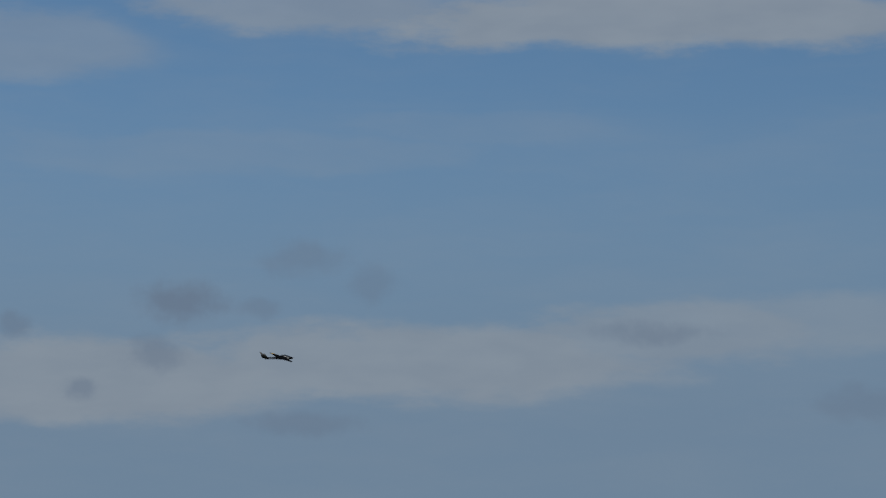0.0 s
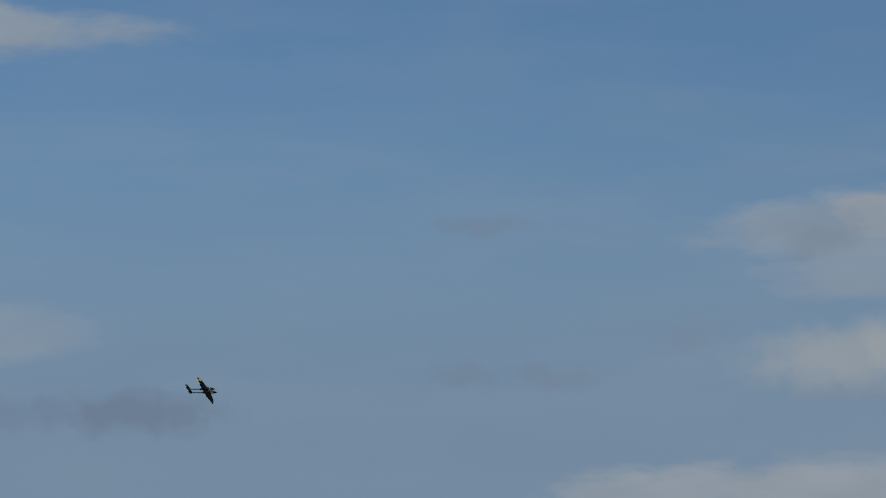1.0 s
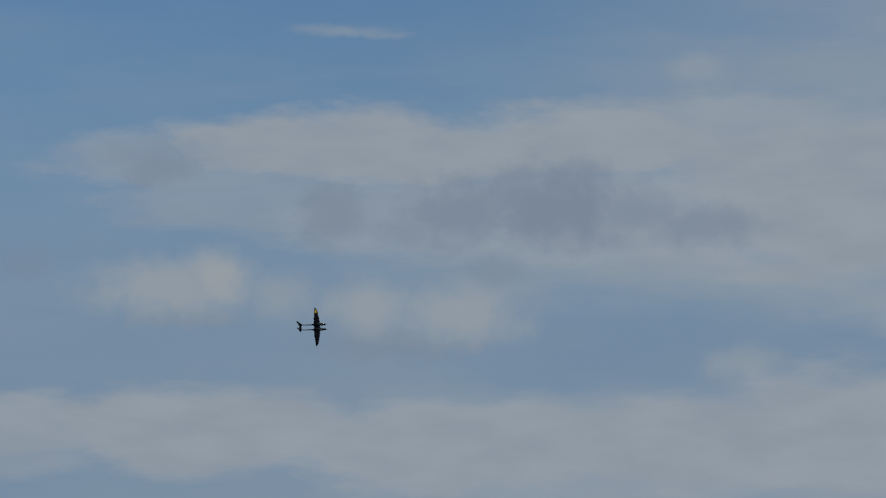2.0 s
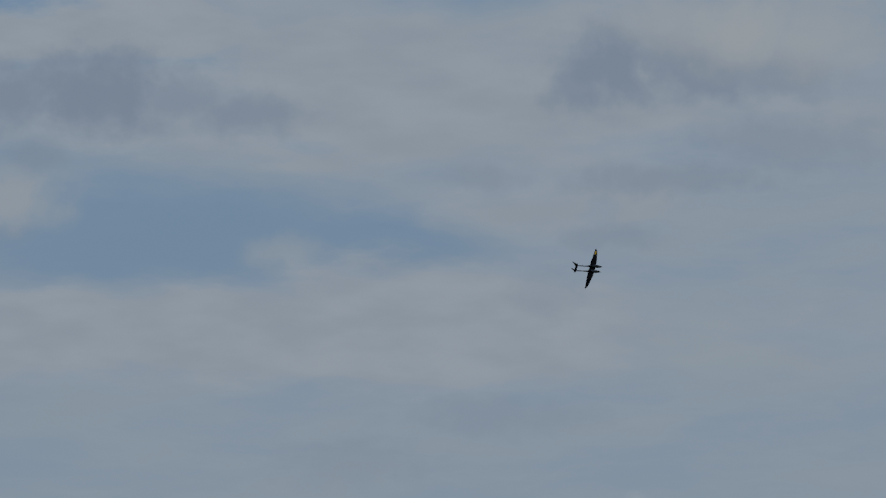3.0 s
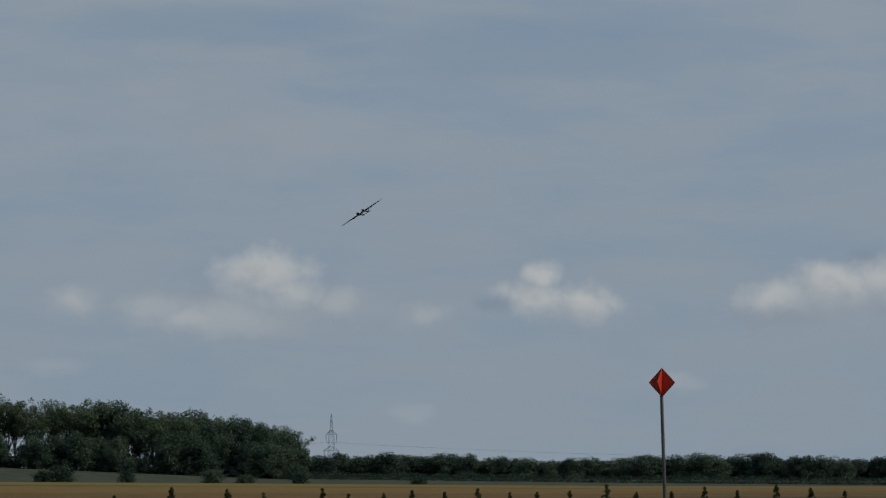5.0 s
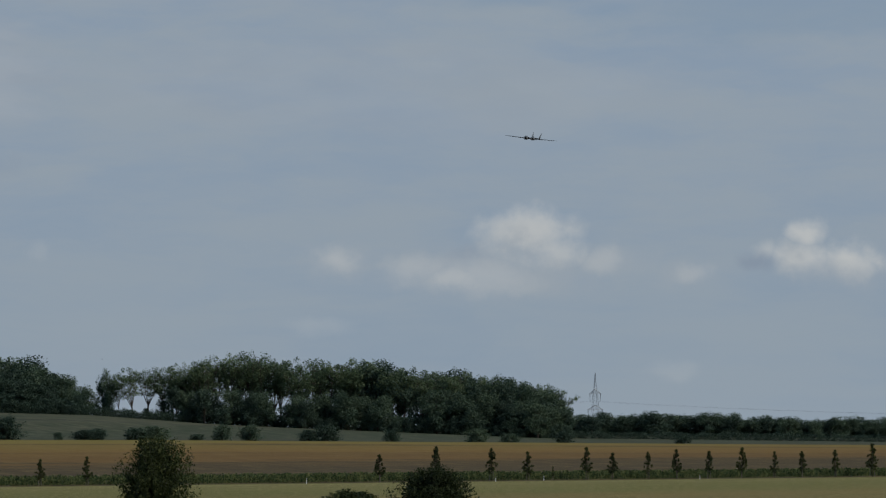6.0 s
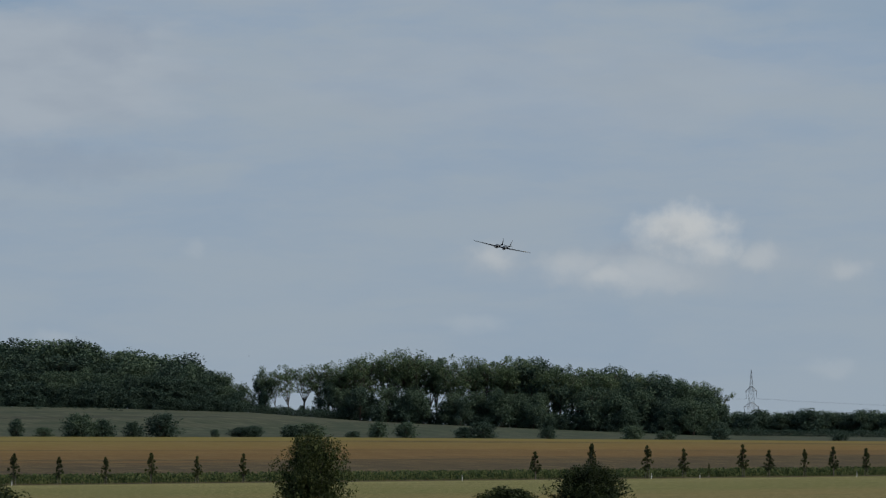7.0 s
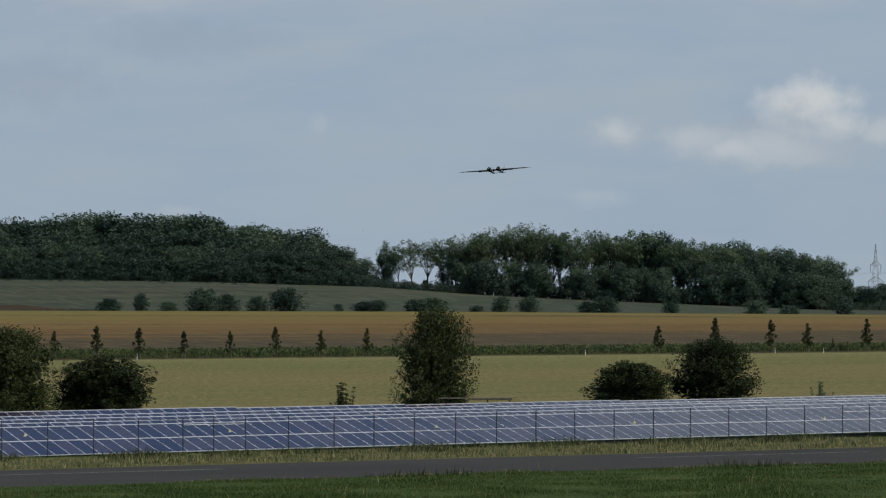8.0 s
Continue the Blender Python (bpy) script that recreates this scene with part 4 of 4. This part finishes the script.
def build_pylon():
    d = 2350
    x, y = bear(1546, d)
    z = float(ground_z(x, y))
    k = d / 6385
    top = EYE + 87 * k - z
    root = new("power_pylon")
    root.matrix_basis = pose(x, y, z, 0, 0, 10)
    tagged(root, "grey lattice power pylon with two cross-arms", "pylon")
    y1, y2 = EYE + 50 * k - z, EYE + 22 * k - z       # heights of the upper and lower arms
    waist = lambda h: np.interp(h, [0, y2, y1, y1 + 4, top], [4.2, 1.9, 1.3, .8, .12])
    levels = list(np.linspace(0, y2, 6)) + list(np.linspace(y2, y1, 4))[1:] + list(np.linspace(y1, top, 5))[1:]
    frame_ = Solid()
    corners = ((-1, -1), (1, -1), (1, 1), (-1, 1))
    for a, b in zip(levels[:-1], levels[1:]):
        for i, (cx, cy) in enumerate(corners):
            nx, ny = corners[(i + 1) % 4]
            wa, wb = waist(a), waist(b)
            frame_.tube([(cx * wa, cy * wa, a), (cx * wb, cy * wb, b)], [.07, .07], 4)
            frame_.tube([(cx * wa, cy * wa, a), (nx * wb, ny * wb, b)], [.035, .035], 4)
            frame_.tube([(nx * wa, ny * wa, a), (cx * wb, cy * wb, b)], [.035, .035], 4)
    part("lattice_mast", frame_.mesh("lattice_mast", M_STEEL), root)
    for h, span in ((y1, 3.7), (y2, 5.0)):
        arm = Solid()
        for yy in (-.9, .9):
            arm.tube([(-span, yy * .3, h), (span, yy * .3, h)], [.12, .12], 4)
            arm.tube([(-span, yy * .3, h), (0, yy, h + 3)], [.1, .1], 4)
            arm.tube([(span, yy * .3, h), (0, yy, h + 3)], [.1, .1], 4)
        for i in range(9):
            xx = -span + i * span / 4
            arm.tube([(xx, 0, h), (xx * .97, 0, h + 3 * (1 - abs(xx) / span))], [.06, .06], 4)
        part("cross_arm", arm.mesh("cross_arm", M_STEEL), root)
        for sx in (-1, 1):
            ins = Solid()
            ins.tube([(sx * span, 0, h), (sx * span * .9, 0, h - 5)], [.2, .08], 5)
            part("insulator", ins.mesh("insulator", M_POST), root)
    for h, span in ((y1 - 5, 4.0), (y2 - 5, 5.0)):
        for sx in (-1, 1):
            wire = Solid()
            wire.tube([(sx * span + (i / 24 - .5) * 700, (i / 24 - .5) * 120, h - 9 + 9 * (1 - abs(i / 12 - 1) * (2 - abs(i / 12 - 1)))) for i in range(25)], [.022] * 25, 4)
            part("cable", wire.mesh("cable", M_POST), root)


def build_delineators():
    proto = new("delineator_post")
    tagged(proto, "white plastic roadside post with a dark band", "post", "roadside posts")
    body = Solid()
    body.box((-.06, -.05, -.1), (.06, .05, 1.0), .02)
    part("body", body.mesh("body", M_WHITE), proto)
    band = Solid()
    band.box((-.065, -.055, .72), (.065, .055, .88), .02)
    part("band", band.mesh("band", M_POST), proto, label="black band")
    for b in (244, 1036, 1370, 1455, 1730, 2116, 2190, 2300):
        x, y = bear_s(b, 466.5)
        place(proto, x, y, .8, 30)
    remove([proto])


# ---------------------------------------------------------------- the aircraft
def build_aircraft():
    root = new("model_aircraft")
    tagged(root, "twin-boom dark model aircraft with yellow wing tips, in flight", "aircraft")

    def wing_section(chord, thick):
        pts = [(.5, 0), (.42, .35), (.25, .55), (0, .5), (-.3, .22), (-.5, .02), (-.3, -.1), (0, -.25), (.25, -.32), (.42, -.25)]
        return [(px * chord, pz * thick) for px, pz in pts]

    def loft(sections):
        """sections: x, y of the mid chord, z, chord, thickness"""
        verts, faces = [], []
        for sx, sy, sz, c, th in sections:
            verts += [(sx, sy + a, sz + b) for a, b in wing_section(c, th)]
        for i in range(len(sections) - 1):
            faces += [(i * 10 + k, i * 10 + (k + 1) % 10, (i + 1) * 10 + (k + 1) % 10, (i + 1) * 10 + k) for k in range(10)]
        faces += [tuple(range(9, -1, -1)), tuple(range((len(sections) - 1) * 10, len(sections) * 10))]
        return verts, faces

    half = [(.0, 0, 0, .42, .07), (.3, 0, 0, .42, .066), (.75, -.01, .01, .35, .05), (1.20, -.03, .021, .25, .034)]
    tip = [(1.20, -.03, .021, .25, .034), (1.34, -.038, .024, .215, .027), (1.47, -.05, .027, .17, .02)]
    point = [(1.47, -.05, .027, .17, .02), (1.59, -.075, .03, .10, .012), (1.67, -.11, .032, .03, .006)]
    for side in (-1, 1):
        def flip(rows):
            v, f = loft(rows)
            return [(side * a, b, c) for a, b, c in v], (f if side > 0 else [tuple(reversed(q)) for q in f])
        w = part("wing", mesh("wing", *flip(half), M_CARBON, smooth=True), root)
        part("wing_tip", mesh("wing_tip", *flip(tip), M_CARBON, smooth=True), w, label="dark tapered tip")
        part("wing_point", mesh("wing_point", *flip(point), M_CARBON, smooth=True), w)
        if side < 0:                 # a yellow patch laid on the upper skin behind the leading edge
            film = [(-sx, sy + a, sz + b + .004) for sx, sy, sz, c, th in tip for a, b in wing_section(c, th)[2:5]]
            under = [(a, b, c - .003) for a, b, c in film]
            faces = [(i * 3 + k, i * 3 + k + 1, i * 3 + k + 4, i * 3 + k + 3) for i in range(2) for k in range(2)]
            part("tip_patch", mesh("tip_patch", film + under, faces + [tuple(9 + i for i in reversed(f)) for f in faces], M_YELLOW_TIP), w, label="yellow patch")
        aileron = Solid()
        aileron.box((side * .55 - .25 if side > 0 else -.8, -.205, -.004), (.8 if side > 0 else -.30, -.165, .008))
        part("aileron", aileron.mesh("aileron", M_CARBON), w)
        x = side * .21
        pod = Solid()
        pod.tube([(x, -.42, .0), (x, -.2, .01), (x, .1, .02), (x, .35, .02), (x, .52, .012), (x, .60, .005)], [.03, .07, .095, .09, .065, .035], 12)
        p = part("fuselage_pod", pod.mesh("fuselage_pod", M_CARBON, smooth=True), root)
        can = Solid()
        can.tube([(x, -.06, .06), (x, .10, .085), (x, .30, .08), (x, .46, .045), (x, .57, .02)], [.02, .07, .07, .052, .02], 10)
        part("canopy", can.mesh("canopy", M_GLASS, smooth=True), p, label="dark glossy canopy")
        flash = Solid()
        flash.tube([(x, .16, .017), (x, .24, .017), (x, .32, .018)], [.0975, .099, .0955], 12)
        part("pale_band", flash.mesh("pale_band", M_CANOPY, smooth=True), p, label="pale grey band")
        spin = Solid()
        spin.tube([(x, .60, .005), (x, .64, .005), (x, .68, .005)], [.036, .028, .004], 10)
        spinner = part("spinner", spin.mesh("spinner", M_STEEL, smooth=True), p)
        boom = Solid()
        boom.tube([(x, -.40, 0), (x, -.85, .005), (x, -1.22, .01)], [.034, .028, .022], 8)
        part("boom", boom.mesh("boom", M_CARBON, smooth=True), root)
        v, f = loft([(.0, -1.10, 0, .27, .02), (.17, -1.20, 0, .19, .016), (.34, -1.33, 0, .10, .008)])
        fin = [(x + c * 1.0 + side * a * .16, b, a + .01) for a, b, c in v]
        part("fin", mesh("fin", fin, f, M_FIN, smooth=True), root, label="dark fin with a pale flank")
    v, f = loft([(-.36, -1.12, .02, .10, .01), (-.21, -1.11, .02, .15, .016), (.21, -1.11, .02, .15, .016), (.36, -1.12, .02, .10, .01)])
    part("tailplane", mesh("tailplane", v, f, M_CARBON, smooth=True), root)
    return root


def build_bird():
    root = new("bird")
    tagged(root, "small dark bird gliding far off above the wood", "bird")
    body = Solid()
    body.tube([(0, -.16, 0), (0, -.08, .005), (0, .03, .005), (0, .11, .01), (0, .16, .012)], [.008, .03, .042, .028, .006], 8)
    part("body", body.mesh("body", M_CARBON, smooth=True), root)
    tail = Solid()
    tail.add([(-.015, -.13, .004), (.015, -.13, .004), (.05, -.26, 0), (-.05, -.26, 0), (-.015, -.13, -.004), (.015, -.13, -.004), (.05, -.26, -.006), (-.05, -.26, -.006)], [(0, 1, 2, 3), (7, 6, 5, 4), (0, 4, 5, 1), (1, 5, 6, 2), (2, 6, 7, 3), (3, 7, 4, 0)])
    part("tail", tail.mesh("tail", M_CARBON), root)
    for side in (-1, 1):
        wing = Solid()
        top = [(side * a, b, c) for a, b, c in ((.02, .07, .02), (.2, .09, .09), (.40, .0, .05), (.2, -.02, .08), (.02, -.07, .015))]
        wing.add(top + [(a, b, c - .012) for a, b, c in top], [(0, 1, 3, 4), (1, 2, 3), (9, 8, 6, 5), (8, 7, 6)] + [(i, 5 + i, 5 + (i + 1) % 5, (i + 1) % 5) for i in range(5)])
        part("wing", wing.mesh("wing", M_CARBON), root)
    return root


M_CANOPY = surface("pale_grey_film", [(.16, .165, .17), (.24, .245, .25), (.34, .345, .35)], 6, .4)
M_FIN = surface("fin_film", [(.012, .012, .013), (.02, .02, .022), (.07, .07, .07)], 3, .4)

build_woods()
build_tree_row()
build_maize()
build_bushes()
build_grass()
build_runway_marks()
build_panels()
build_fence()
build_rack()
build_marker()
build_pylon()
build_delineators()
aircraft = build_aircraft()
bird = build_bird()


def flight(h, p, b):
    """The turn of the aircraft from its heading (clockwise from the reference line), climb and right bank."""
    return Matrix.Rotation(radians(-h), 4, "Z") @ Matrix.Rotation(radians(p), 4, "X") @ Matrix.Rotation(radians(b), 4, "Y")


def motions():
    walk(aircraft, [(t, Matrix.Translation((x, y, z)) @ flight(h, p, b)) for t, x, y, z, h, p, b in (
        (0, -136.33, 166.65, 38.56, 27.6, 5.2, 16.8),
        (0.5, -118.90, 183.55, 38.09, 36.2, 0.8, 23.7),
        (1, -101.90, 202.29, 38.62, 44.5, 3.5, 36.9),
        (1.5, -80.98, 215.68, 39.24, 58.4, 3.2, 51.4),
        (1.7, -72.72, 223.08, 39.87, 65.6, 3.2, 55.0),
        (2.8, -20.07, 238.25, 37.27, 96.9, -4.2, 59.7),
        (3, -10.96, 238.88, 36.14, 104.6, -4.8, 59.0),
        (3.5, 7.84, 250.05, 34.80, 130.6, -9.4, 63.0),
        (4, 24.48, 249.06, 31.01, 154.6, -9.8, 58.6),
        (4.2, 29.43, 251.94, 29.75, 167.5, -10.3, 54.1),
        (5.3, 30.06, 221.54, 25.31, 206.7, 2.2, 22.6),
        (5.5, 27.31, 215.01, 25.53, 203.7, 1.3, 14.5),
        (6, 21.75, 213.55, 26.28, 203.3, -4.3, -7.5),
        (6.5, 14.91, 199.42, 22.90, 200.5, -9.0, -15.9),
        (7, 9.87, 195.90, 18.75, 196.3, -6.7, -12.9),
        (7.5, 5.49, 176.13, 15.19, 192.8, -0.0, -6.8),
        (8, 2.36, 164.71, 15.03, 189.4, 4.8, 4.0),
    )])
    walk(bird, [(t, pose(*bear(642 + 17 * (8 - t), 1000), EYE + (112 - .5 * (8 - t)) * 1000 / 6385, 0, 0, 70)) for t in (0, 2, 4, 6, 7, 8)])


motions()
